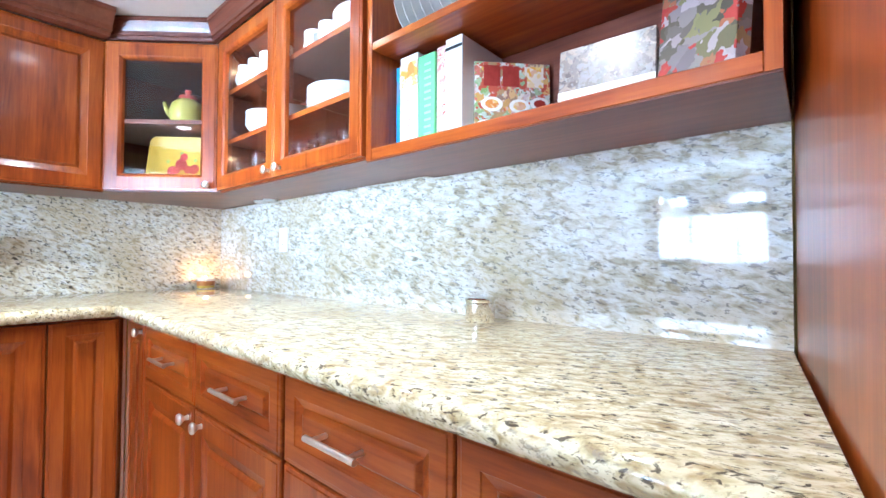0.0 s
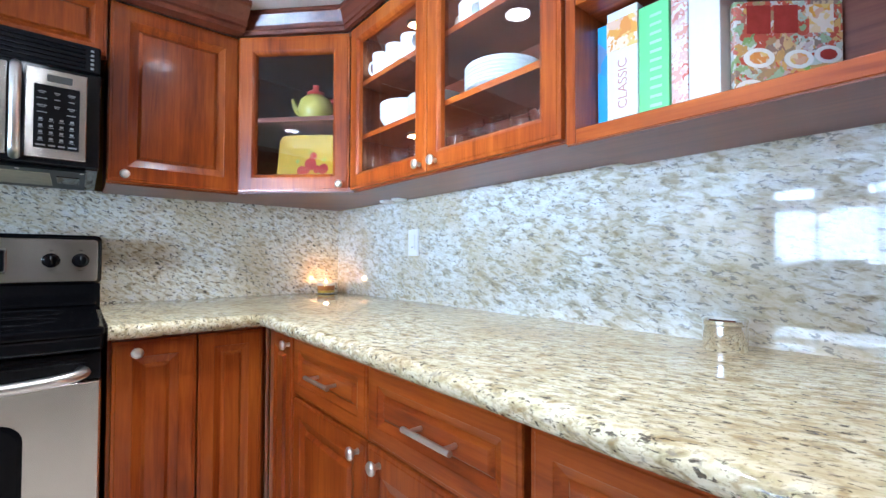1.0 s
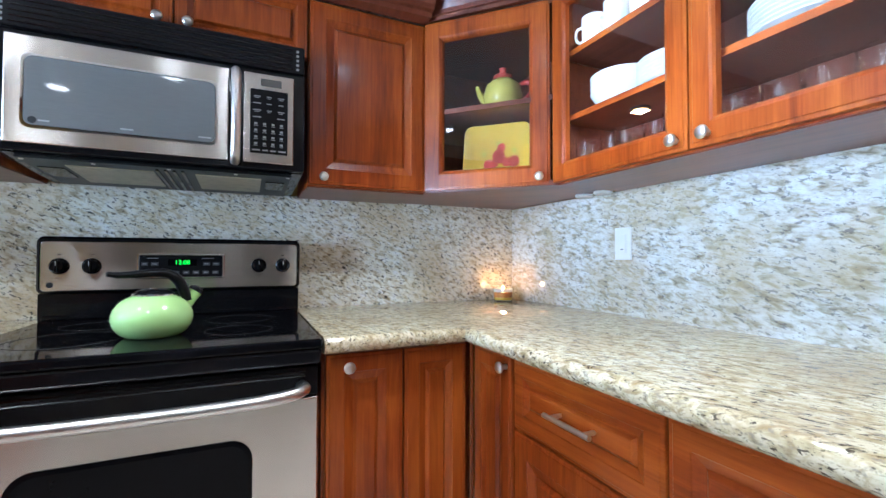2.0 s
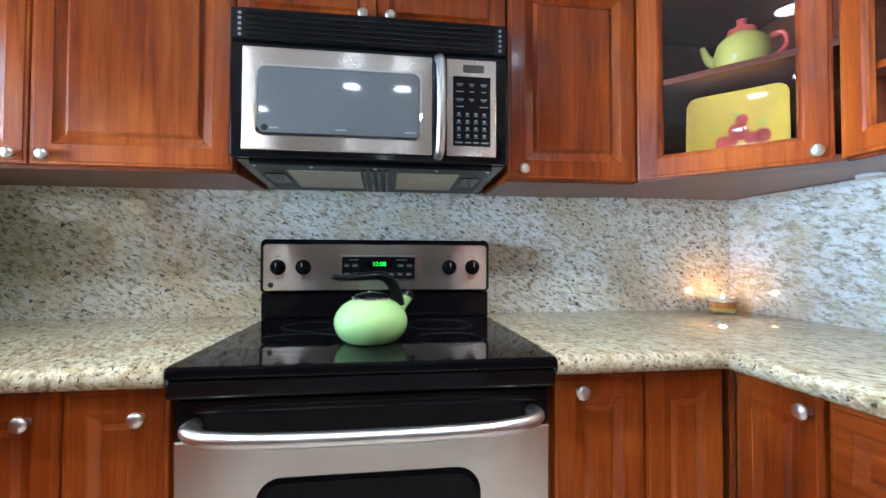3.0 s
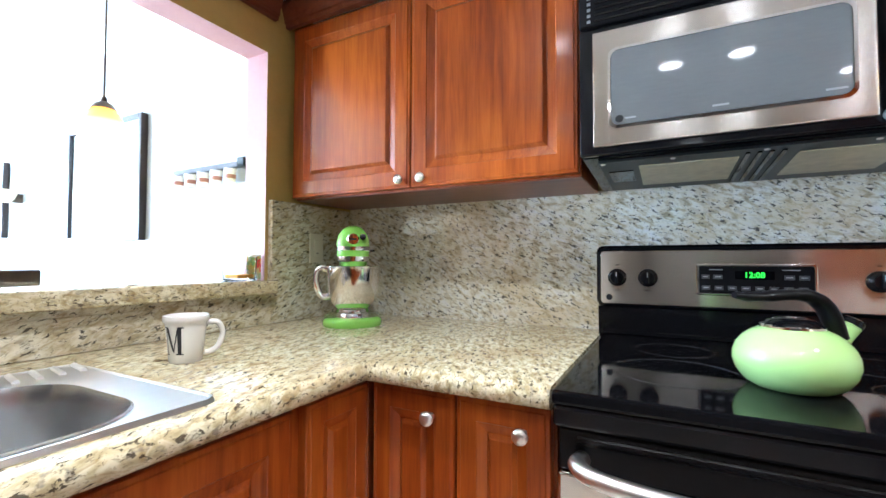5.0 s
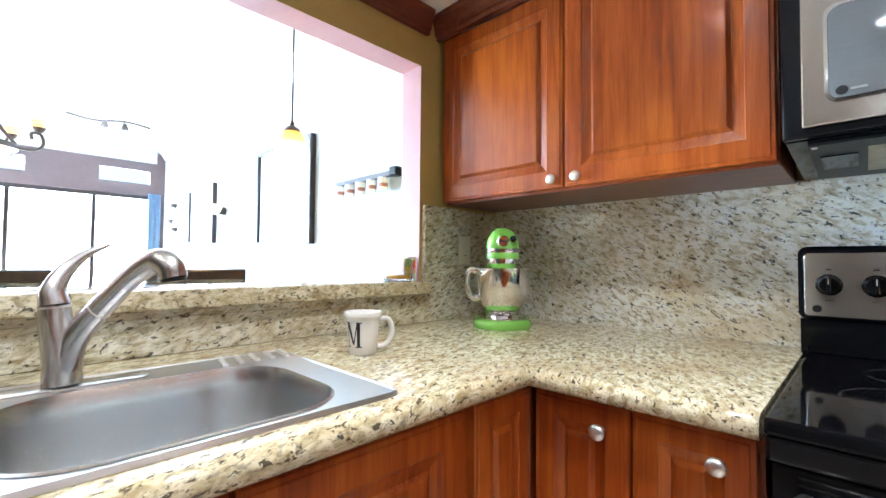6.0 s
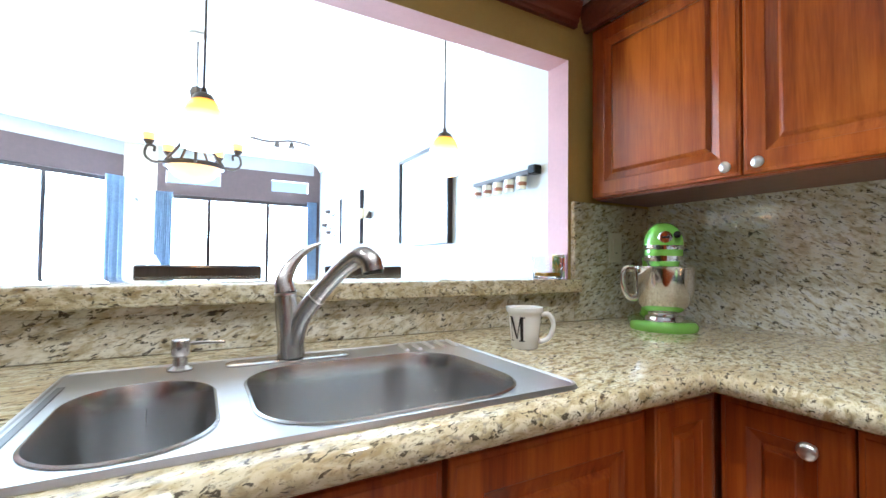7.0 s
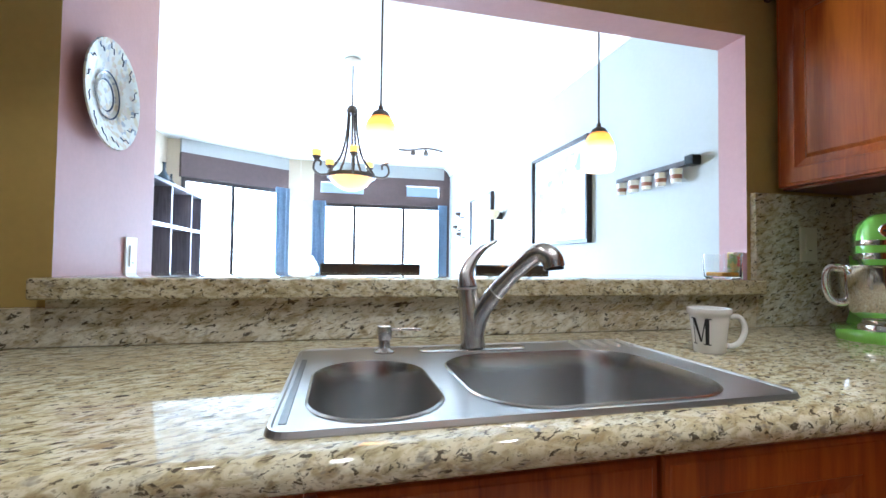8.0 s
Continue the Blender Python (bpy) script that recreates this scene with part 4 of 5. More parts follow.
part("bowl", turned([(0, 0.042), (0.046, 0.042), (0.047, 0.050), (0.045, 0.056), (0.058, 0.063), (0.074, 0.082), (0.086, 0.110), (0.0925, 0.145), (0.0945, 0.200), (0.0975, 0.2025), (0.0975, 0.2055), (0.0935, 0.2055), (0.0905, 0.145), (0.084, 0.112), (0.072, 0.085), (0.050, 0.066), (0, 0.062)], 52, Matrix.Translation((0.03, 0, 0))), BOWL_STEEL, mx, "polished steel mixing bowl", smooth=True)
part("bowl_seat", turned([(0, 0.029), (0.056, 0.029), (0.055, 0.040), (0.049, 0.046), (0.046, 0.042), (0, 0.042)], 40, Matrix.Translation((0.03, 0, 0))), CHROME, mx, smooth=True)
part("bowl_handle", tube(curve_points([(0.042, -0.090, 0.196), (0.047, -0.106, 0.199), (0.053, -0.119, 0.187), (0.054, -0.122, 0.150), (0.050, -0.112, 0.114), (0.045, -0.096, 0.101), (0.041, -0.078, 0.103)], 6), 0.011, 14, None, 0.42), BOWL_STEEL, mx, "flat steel bowl handle", smooth=True)

# ---- kettle ----
PISTACHIO = mat("pale_green_enamel", (0.46, 0.72, 0.26), 0.10, 0, 0.05, 12, coat=0.6)
kt = thing("tea_kettle", pose(0.515, -0.006, 0.9195, 0, 0, 115), "pale green enamel tea kettle with a black handle", "kettle")
part("body", turned([(0, 0), (0.056, 0), (0.064, 0.003), (0.076, 0.013), (0.0855, 0.028), (0.090, 0.046), (0.0885, 0.060), (0.083, 0.074), (0.073, 0.087), (0.060, 0.097), (0.046, 0.104), (0, 0.105)], 56), PISTACHIO, kt, smooth=True)
lid = part("lid", turned([(0.043, 0.104), (0.043, 0.109), (0.036, 0.116), (0.022, 0.121), (0.014, 0.1215), (0.010, 0.1195), (0, 0.1195)], 40), BLACK, kt, "black domed lid", smooth=True)
part("lid_rim", turned([(0.041, 0.1035), (0.0475, 0.1040), (0.0475, 0.1075), (0.0445, 0.1095), (0.041, 0.108)], 40), CHROME, lid, "chrome lid ring", smooth=True)
part("lid_button", turned([(0, 0.119), (0.009, 0.119), (0.0085, 0.1225), (0, 0.1235)], 20), CHROME, lid, "small chrome button", smooth=True)
part("spout", tube([(0.070, 0, 0.068), (0.084, 0, 0.088), (0.098, 0, 0.108)], [0.016, 0.0155, 0.0175], 22), PISTACHIO, kt, smooth=True)
part("spout_cap", tube([(0.0975, 0, 0.1075), (0.103, 0, 0.1155), (0.106, 0, 0.120)], [0.0190, 0.0180, 0.010], 20), BLACK, kt, "black whistle cap", smooth=True)
part("handle", tube(curve_points([(0.078, 0, 0.086), (0.070, 0, 0.112), (0.056, 0, 0.140), (0.034, 0, 0.157), (0.005, 0, 0.161), (-0.040, 0, 0.158), (-0.075, 0, 0.157), (-0.098, 0, 0.160)], 5), [0.0125] * 6 + [0.013] * 8 + [0.0115] * 5 + [0.010] * 7 + [0.0085] * 6 + [0.007] * 3 + [0.0055], 16, None, 1.5), BLACK_PLASTIC, kt, "black curved handle", smooth=True)

# ---- candle, jar, outlets ----
CLEAR = glass("clear_glass")
FLAME = mat("candle_glow", (1.0, 0.45, 0.10), 0.5, emit=30.0, vary=0.02)
WAX = mat("warm_wax", (0.85, 0.62, 0.30), 0.5)
LABEL = mat("painted_glass_band", (0.55, 0.20, 0.04), 0.3, 0, 0.7, 90)
MUSTARD_BAND = mat("yellow_painted_glass", (0.70, 0.48, 0.06), 0.3, 0, 0.2, 80)
WHITE_BAND = mat("white_painted_glass", (0.8, 0.76, 0.7), 0.3, 0, 0.05, 80)
cd = thing("candle", pose(0.060, 1.335, CT) @ Matrix.Scale(1.22, 4), "small lit candle in a painted glass by the corner", "candle")
part("cup", turned([(0.028, 0.002), (0.033, 0.002), (0.036, 0.05), (0.034, 0.05), (0.031, 0.006), (0, 0.005), (0, 0.002), (0.028, 0.002)], 28), CLEAR, cd, "clear glass cup", smooth=True)
part("band", turned([(0.0345, 0.016), (0.0362, 0.016), (0.0372, 0.036), (0.0355, 0.036), (0.0345, 0.016)], 28), LABEL, cd, "painted orange band", smooth=True)
part("band", turned([(0.0340, 0.006), (0.0350, 0.006), (0.0362, 0.0155), (0.0345, 0.0155), (0.0340, 0.006)], 28), MUSTARD_BAND, cd, "yellow painted band", smooth=True)
part("band", turned([(0.0350, 0.0365), (0.0372, 0.0365), (0.0376, 0.049), (0.0360, 0.049), (0.0350, 0.0365)], 28), WHITE_BAND, cd, "white painted band", smooth=True)
part("wax", turned([(0, 0.007), (0.029, 0.007), (0.030, 0.024), (0, 0.023)], 24), WAX, cd, smooth=True)
part("flame", turned([(0, 0.028), (0.006, 0.034), (0.007, 0.042), (0.004, 0.054), (0, 0.064)], 16), FLAME, cd, "orange flame", smooth=True)
pl = bpy.data.lights.new("candle_light", "POINT")
pl.energy, pl.color, pl.shadow_soft_size = 0.6, (1.0, 0.5, 0.18), 0.012
new("candle_light", pl).location = (0.060, 1.335, CT + 0.075)
jr = thing("steel_canister", pose(1.897, 1.368, CT) @ Matrix.Scale(1.08, 4), "small round polished steel canister on the granite", "canister")
part("body", turned([(0, 0), (0.036, 0), (0.038, 0.004), (0.038, 0.048), (0.036, 0.050), (0, 0.050)], 36), CHROME, jr, smooth=True)
part("lid", turned([(0, 0.050), (0.0385, 0.050), (0.039, 0.053), (0.039, 0.058), (0.036, 0.061), (0, 0.062)], 36), CHROME, jr, smooth=True)
IVORY = mat("ivory_plastic", (0.70, 0.65, 0.50), 0.35, 0, 0.03, 30)
WHITE_P = mat("white_plastic", (0.78, 0.77, 0.74), 0.3, 0, 0.02, 30)


def wall_plate(name, m, material, label, category, rocker=True):
    t = thing(name, m, label, category)
    part("plate", box(-0.036, 0.036, -0.006, 0, -0.058, 0.058, 0.002, 2), material, t)
    part("rocker", box(-0.016, 0.016, -0.0095, -0.006, -0.033, 0.033, 0.001), material, t)
    part("slot", box(-0.006, 0.006, -0.0100, -0.0094, -0.022, -0.019), DARK_GREY, t)
    return t


wall_plate("wall_switch", SOUTH(0.173, YS, 1.190), IVORY, "ivory rocker switch plate on the granite", "switch")
wall_plate("wall_outlet", NORTH(0.685, YN, 1.173), WHITE_P, "white outlet plate on the granite splash", "outlet")
wall_plate("wall_switch", pose(2.352, -1.838, 1.122, 0, 0, -90), WHITE_P, "white rocker switch on the rose wall end", "switch")
for x in (0.530, 0.627):
    pk = thing("puck_light", pose(x, 1.41, UB - 0.001), "small round white puck light under the glass cabinet", "lamp", "puck lights")
    part("housing", turned([(0, 0), (0.034, 0), (0.034, -0.008), (0.028, -0.011), (0.026, -0.009), (0, -0.009)], 28), WHITE_P, pk, smooth=True)
LAMP = mat("lit_lamp_face", (1.0, 0.93, 0.82), 0.4, emit=30, vary=0.01)
# the fixture at x 3.4 only houses the added fill lamp
for lx, ly, lw in DOWNLIGHTS:
    dl = thing("recessed_downlight", pose(lx, ly, KZ), "round white recessed ceiling downlight, lit", "lamp", "downlights")
    part("trim_ring", turned([(0.050, 0), (0.066, 0), (0.066, -0.002), (0.052, -0.003), (0.050, -0.002), (0.050, 0)], 36), WHITE_P, dl, smooth=True)
    part("lamp_face", turned([(0, -0.004), (0.046, -0.003), (0.0495, -0.0015), (0.0495, -0.0005), (0, -0.0005)], 32), LAMP, dl, "lit lamp face")

# painted plate on the wall end
mp_ = mat("painted_majolica", (0.62, 0.62, 0.60), 0.2, 0, 0.05, 30)
nt = mp_.node_tree
vor = nt.nodes.new("ShaderNodeTexVoronoi")
vor.inputs["Scale"].default_value = 85
tc = nt.nodes.new("ShaderNodeTexCoord")
nt.links.new(tc.outputs["Object"], vor.inputs["Vector"])
rp = ramp(nt, [(0.0, (0.32, 0.35, 0.42)), (0.12, (0.66, 0.66, 0.62)), (0.62, (0.70, 0.69, 0.64)), (0.80, (0.60, 0.49, 0.40)), (0.92, (0.62, 0.56, 0.42))])
sep = nt.nodes.new("ShaderNodeSeparateColor")
nt.links.new(vor.outputs["Color"], sep.inputs[0])
nt.links.new(sep.outputs[0], rp.inputs[0])
nt.links.new(rp.outputs[0], nt.nodes["Principled BSDF"].inputs["Base Color"])
dp = thing("decorative_plate", pose(2.350, -1.652, 1.557, 0, -90, 0), "round hand-painted ceramic plate hung on the rose wall", "plate")
part("dish", turned([(0, 0.004), (0.055, 0.004), (0.062, 0.010), (0.085, 0.014), (0.140, 0.030), (0.145, 0.030), (0.146, 0.026), (0.090, 0.008), (0.062, 0.001), (0, 0.0005)], 56), mp_, dp, smooth=True)
BLUE_INK = mat("dark_blue_glaze", (0.06, 0.08, 0.14), 0.25)
for rad, z in ((0.061, 0.0104), (0.040, 0.0046)):
    part("painted_ring", turned([(rad, z), (rad + 0.003, z + 0.002), (rad + 0.004, z + 0.0022), (rad + 0.001, z)], 48), BLUE_INK, dp, smooth=True)
for i in range(14):
    a = 2 * math.pi * i / 14
    q = Matrix.Rotation(a, 4, "Z")
    part("zigzag", tube([q @ Vector((0.112, 0.0, 0.0232)), q @ Vector((0.124, 0.008, 0.0262)), q @ Vector((0.122, 0.020, 0.0262)), q @ Vector((0.134, 0.028, 0.0290))], 0.0013, 6), BLUE_INK, dp)

# ---- cabinet contents ----
SHELF1, SHELF2, FLOOR_G = 1.593, 1.808, UB + 0.018


def dish_stack(name, x, y, z, n, r, step, label, category, deep=0.02):
    t = thing(name, pose(x, y, z), label, category)
    for i in range(n):
        b = i * step
        part("dish", turned([(0, b), (r * 0.55, b), (r * 0.62, b + 0.003), (r, b + deep), (r + 0.001, b + deep + 0.002), (r - 0.003, b + deep + 0.003), (r * 0.6, b + 0.006), (0, b + 0.005)], 40), CERAMIC, t, smooth=True)
    return t


dish_stack("bowl_stack", 0.82, 1.305, SHELF1, 4, 0.098, 0.017, "stack of white ceramic bowls on a cherry shelf", "bowls", 0.058)
dish_stack("plate_stack", 1.01, 1.31, SHELF1, 8, 0.105, 0.009, "stack of white plates on a cherry shelf", "plates")
dish_stack("plate_stack", 1.335, 1.305, SHELF1, 7, 0.118, 0.0105, "stack of white ridged dinner plates on a cherry shelf", "plates", 0.016)
dish_stack("plate_stack", 1.48, 1.31, SHELF2, 8, 0.12, 0.008, "tall stack of white dinner plates on a cherry shelf", "plates")


def tea_cup(m):
    t = thing("white_mug", m, "plain white mug on a cherry shelf", "mug", "mugs in the cabinet")
    part("cup", turned([(0, 0), (0.032, 0), (0.038, 0.01), (0.040, 0.085), (0.038, 0.085), (0.036, 0.012), (0, 0.008)], 28), CERAMIC, t, smooth=True)
    part("handle", tube(curve_points([(-0.037, 0, 0.070), (-0.060, 0, 0.066), (-0.064, 0, 0.040), (-0.052, 0, 0.022), (-0.036, 0, 0.022)], 5), 0.005, 10), CERAMIC, t, smooth=True)
    return t


cup0 = tea_cup(pose(0.785, 1.222, SHELF2, 0, 0, 20))
for x, y, a in ((0.880, 1.220, 10), (0.975, 1.222, -15), (1.07, 1.222, 25), (1.25, 1.25, 5), (1.34, 1.25, 30)):
    copy_thing(cup0, pose(x, y, SHELF2, 0, 0, a))


def tumbler(m):
    t = thing("glass_tumbler", m, "clear glass tumbler on the cabinet floor", "glass", "tumblers in the cabinet")
    part("glass_wall", turned([(0, 0), (0.030, 0), (0.034, 0.02), (0.039, 0.108), (0.0375, 0.108), (0.032, 0.022), (0.026, 0.008), (0, 0.008)], 28), CLEAR, t, smooth=True)
    return t


tum0 = tumbler(pose(0.765, 1.214, FLOOR_G) @ Matrix.Diagonal((1.05, 1.05, 1.0, 1)))
for x, y in ((0.845, 1.275), (0.925, 1.245), (1.005, 1.27), (1.085, 1.25), (1.225, 1.255), (1.305, 1.27), (1.39, 1.25), (1.47, 1.27), (1.55, 1.25), (0.885, 1.36), (1.26, 1.36), (1.43, 1.36)):
    copy_thing(tum0, pose(x, y - 0.030, FLOOR_G) @ Matrix.Diagonal((1.05, 1.05, 1.0, 1)))

# warm puck lights inside the glass cabinet
WARM_DISC = mat("warm_lamp_disc", (1.0, 0.58, 0.20), 0.4, emit=3.5, vary=0.01)
for lz in (UT - 0.018, SHELF1 - 0.019):
    pk = thing("cabinet_light", pose(0.90, 1.29, lz), "small warm puck light inside the glass cabinet", "lamp", "lights inside the cabinet")
    part("housing", turned([(0, 0), (0.030, 0), (0.030, -0.004), (0.026, -0.006), (0, -0.006)], 24), BRONZE, pk, smooth=True)
    part("lens", turned([(0, -0.0062), (0.022, -0.0062), (0.022, -0.0078), (0, -0.0078)], 24), WARM_DISC, pk, "glowing warm lens")
    area_lamp("cabinet_lamp", look((0.90, 1.29, lz - 0.010), (0.901, 1.30, 0)), 0.04, 0.04, 0.7, (1.0, 0.66, 0.30))

# corner cabinet: tray and teapot
CORNER = pose(0.300, 0.832, 0, 0, 0, 45)
MUSTARD = mat("mustard_glaze", (0.42, 0.25, 0.022), 0.18, 0, 0.08, 20)
REDG = mat("red_glaze", (0.33, 0.04, 0.03), 0.2, 0, 0.2, 60)
LEAF = mat("olive_glaze", (0.25, 0.30, 0.06), 0.2, 0, 0.2, 60)
OLIVE = mat("yellow_green_glaze", (0.30, 0.24, 0.045), 0.16, 0, 0.1, 20)
ty = thing("serving_tray", CORNER @ pose(0.258, 0.075, UB + 0.019, -10, 0, 0) @ Matrix.Diagonal((1.08, 1, 1.2, 1)), "mustard ceramic tray painted with red flowers, leaning upright", "tray")
tr = lambda w, h, y: [(x, y, 0.104 + z) for x, z in rounded_rect(w, h, 0.028)]
part("dish", stack_rings([tr(0.19, 0.13, 0.004), tr(0.235, 0.205, -0.018), tr(0.240, 0.208, -0.018), tr(0.240, 0.208, -0.014), tr(0.20, 0.145, 0.010)], None, True, True), MUSTARD, ty, smooth=True)
random.seed(4)
for i in range(12):
    a, q = random.uniform(0, 6.28), random.uniform(0.0, 0.060)
    part("painted_flower", turned([(0, 0), (random.uniform(0.014, 0.021), 0), (0.010, -0.0012), (0, -0.0014)], 9, Matrix.Translation((0.008 + 1.2 * q * math.cos(a), 0.0033, 0.106 + 0.9 * q * math.sin(a))) @ Matrix.Rotation(radians(-90), 4, "X") @ Matrix.Rotation(a, 4, "Z") @ Matrix.Scale(-1, 4, (0, 0, 1))), REDG, ty)
for i in range(5):
    a = i * 1.25 + 0.4
    part("painted_leaf", turned([(0, 0), (0.008, 0), (0.004, -0.001), (0, -0.0012)], 8, Matrix.Translation((0.008 + 0.058 * math.cos(a), 0.0034, 0.104 + 0.045 * math.sin(a))) @ Matrix.Rotation(radians(-90), 4, "X") @ Matrix.Scale(-1, 4, (0, 0, 1))), LEAF, ty)
tp = thing("teapot", CORNER @ pose(0.275, 0.13, 1.684) @ Matrix.Diagonal((1.05, 1.05, 1.32, 1)), "round yellow-green ceramic teapot with red lid", "teapot")
part("body", turned([(0, 0), (0.045, 0), (0.066, 0.020), (0.074, 0.050), (0.066, 0.080), (0.044, 0.098), (0, 0.102)], 36), OLIVE, tp, smooth=True)
part("lid", turned([(0.043, 0.098), (0.036, 0.112), (0.015, 0.120), (0.012, 0.128), (0.014, 0.136), (0, 0.141)], 28), REDG, tp, smooth=True)
part("spout", tube(curve_points([(-0.062, 0, 0.045), (-0.085, 0, 0.060), (-0.100, 0, 0.092)], 5), [0.016 - i * 0.0008 for i in range(11)], 14), OLIVE, tp, smooth=True)
part("handle", tube(curve_points([(0.062, 0, 0.082), (0.095, 0, 0.084), (0.102, 0, 0.055), (0.070, 0, 0.030)], 5), 0.007, 10), REDG, tp, smooth=True)

# ---- books on the open shelf ----
BOOK_Z = UB + 0.0225
PAGES = mat("book_pages", (0.75, 0.72, 0.65), 0.7, 0, 0.1, 200, 0, (1, 1, 0.05))


def patch_mat(name, colours, scale):
    """Printed cover art: soft blotches of several colours."""
    m = mat(name, (0.5, 0.5, 0.5), 0.25)
    nt = m.node_tree
    tc, v, sp = nt.nodes.new("ShaderNodeTexCoord"), nt.nodes.new("ShaderNodeTexVoronoi"), nt.nodes.new("ShaderNodeSeparateColor")
    n = nt.nodes.new("ShaderNodeTexNoise")
    n.inputs["Scale"].default_value = scale
    mx = nt.nodes.new("ShaderNodeMix")
    mx.data_type = "VECTOR"
    mx.inputs[0].default_value = 0.06
    nt.links.new(tc.outputs["Object"], n.inputs["Vector"])
    nt.links.new(tc.outputs["Object"], mx.inputs[4])
    nt.links.new(n.outputs["Color"], mx.inputs[5])
    nt.links.new(mx.outputs[1], v.inputs["Vector"])
    v.inputs["Scale"].default_value = scale
    nt.links.new(v.outputs["Color"], sp.inputs[0])
    r = ramp(nt, [(i / len(colours), c) for i, c in enumerate(colours)])
    nt.links.new(sp.outputs[0], r.inputs[0])
    nt.links.new(r.outputs[0], nt.nodes["Principled BSDF"].inputs["Base Color"])
    return m


def book(m, w, h, d, cover, label):
    """A hardback standing up with its spine or face towards -y: w across, d deep."""
    t = thing("cookbook", m, label, "book", "books on the shelf")
    part("cover", box(0, w, -d, 0, 0, h, 0.0015), cover, t)
    part("pages", box(0.003, w - 0.003, -d + 0.004, 0.0015, 0.003, h + 0.0012), PAGES, t)
    return t


WHITE_C = mat("white_book_cover", (0.78, 0.77, 0.74), 0.3, 0, 0.03, 30)
GREEN_C = mat("green_book_cover", (0.20, 0.58, 0.22), 0.3, 0, 0.05, 30)
RED_C = patch_mat("red_white_cover", [(0.55, 0.12, 0.08), (0.75, 0.70, 0.66), (0.66, 0.30, 0.22), (0.75, 0.72, 0.68)], 70)
BLUE_C = patch_mat("blue_cover", [(0.05, 0.25, 0.62), (0.10, 0.40, 0.75), (0.03, 0.05, 0.12), (0.22, 0.20, 0.22), (0.08, 0.34, 0.7)], 18)
FOOD = patch_mat("food_photo_cover", [(0.52, 0.10, 0.05), (0.60, 0.62, 0.60), (0.20, 0.33, 0.08), (0.70, 0.70, 0.66), (0.60, 0.33, 0.08), (0.26, 0.20, 0.15), (0.46, 0.09, 0.05)], 60)
COFFEE = patch_mat("coffee_photo_cover", [(0.17, 0.13, 0.11), (0.34, 0.27, 0.22), (0.10, 0.08, 0.07), (0.30, 0.28, 0.27), (0.20, 0.16, 0.14)], 75)
ORANGE = patch_mat("roast_photo_cover", [(0.70, 0.36, 0.06), (0.62, 0.22, 0.06), (0.76, 0.68, 0.58), (0.72, 0.48, 0.16)], 45)
FLORAL = patch_mat("dark_food_photo_cover", [(0.28, 0.24, 0.23), (0.10, 0.09, 0.06), (0.42, 0.35, 0.36), (0.06, 0.05, 0.045), (0.24, 0.22, 0.10), (0.36, 0.05, 0.04)], 38)
TEXTRED = mat("faded_red_print", (0.50, 0.24, 0.20), 0.5)
TEXTPALE = mat("pale_green_print", (0.42, 0.72, 0.40), 0.5)
yb = YN - 0.03
book(pose(1.676, yb, BOOK_Z), 0.030, 0.255, 0.17, BLUE_C, "blue cookbook standing at the end of the row")
b = book(pose(1.708, yb, BOOK_Z), 0.070, 0.268, 0.185, WHITE_C, "thick white cookbook with a roast photo on its spine")
part("spine_photo", box(0.0, 0.070, -0.1858, -0.1850, 0.178, 0.248), ORANGE, b)
lettering("spine_title", "CLASSIC", 0.030, TEXTRED, b, pose(0.037, -0.1853, 0.100, 90, -90, 0))
b = book(pose(1.780, yb, BOOK_Z), 0.062, 0.250, 0.185, GREEN_C, "green cookbook with pale lettering")
for i in range(11):
    part("spine_line", box(0.024, 0.048, -0.1856, -0.1850, 0.03 + i * 0.019, 0.036 + i * 0.019), TEXTPALE, b)
book(pose(1.844, yb, BOOK_Z), 0.032, 0.258, 0.18, RED_C, "slim red and white cookbook")
b = book(pose(1.879, yb, BOOK_Z), 0.055, 0.266, 0.185, WHITE_C, "white cookbook with a plain spine")
part("spine_band", box(0.0, 0.055, -0.1856, -0.1850, 0.235, 0.243), DARK_GREY, b)
b = book(pose(1.936, 1.282, BOOK_Z, 0, 0, 47), 0.20, 0.205, 0.014, FOOD, "wide cookbook turned to show a colourful food cover")
for i, (px, pz, pr) in enumerate(((0.030, 0.035, 0.034), (0.100, 0.030, 0.046), (0.168, 0.040, 0.036), (0.045, 0.095, 0.034), (0.118, 0.092, 0.032), (0.172, 0.100, 0.030))):
    F = Matrix.Translation((px, -0.0142, pz)) @ Matrix.Rotation(radians(90), 4, "X") @ Matrix.Diagonal((1, 0.66, 1, 1))
    part("printed_plate", turned([(0, 0), (pr * 0.85, 0), (pr * 0.85, 0.0003 + i * 0.00005), (0, 0.0003 + i * 0.00005)], 22, F), PAGES, b)
    part("printed_food", turned([(0, 0.0006), (pr * 0.55, 0.0006), (pr * 0.42, 0.0011), (0, 0.0011)], 9, F), (ORANGE, REDG, LEAF, ORANGE)[i % 4], b)
for i, px in enumerate((0.045, 0.095, 0.160)):
    part("printed_food", box(px - 0.022, px + 0.022, -0.0148, -0.0140, 0.142, 0.196), (REDG, REDG, ORANGE)[i], b)
b = book(pose(2.190, yb - 0.155, BOOK_Z, -7, 0, 4), 0.19, 0.140, 0.03, COFFEE, "coffee book leaning face out with a white band")
part("title_band", box(0.0, 0.19, -0.0306, -0.0300, 0.0, 0.045), WHITE_C, b)
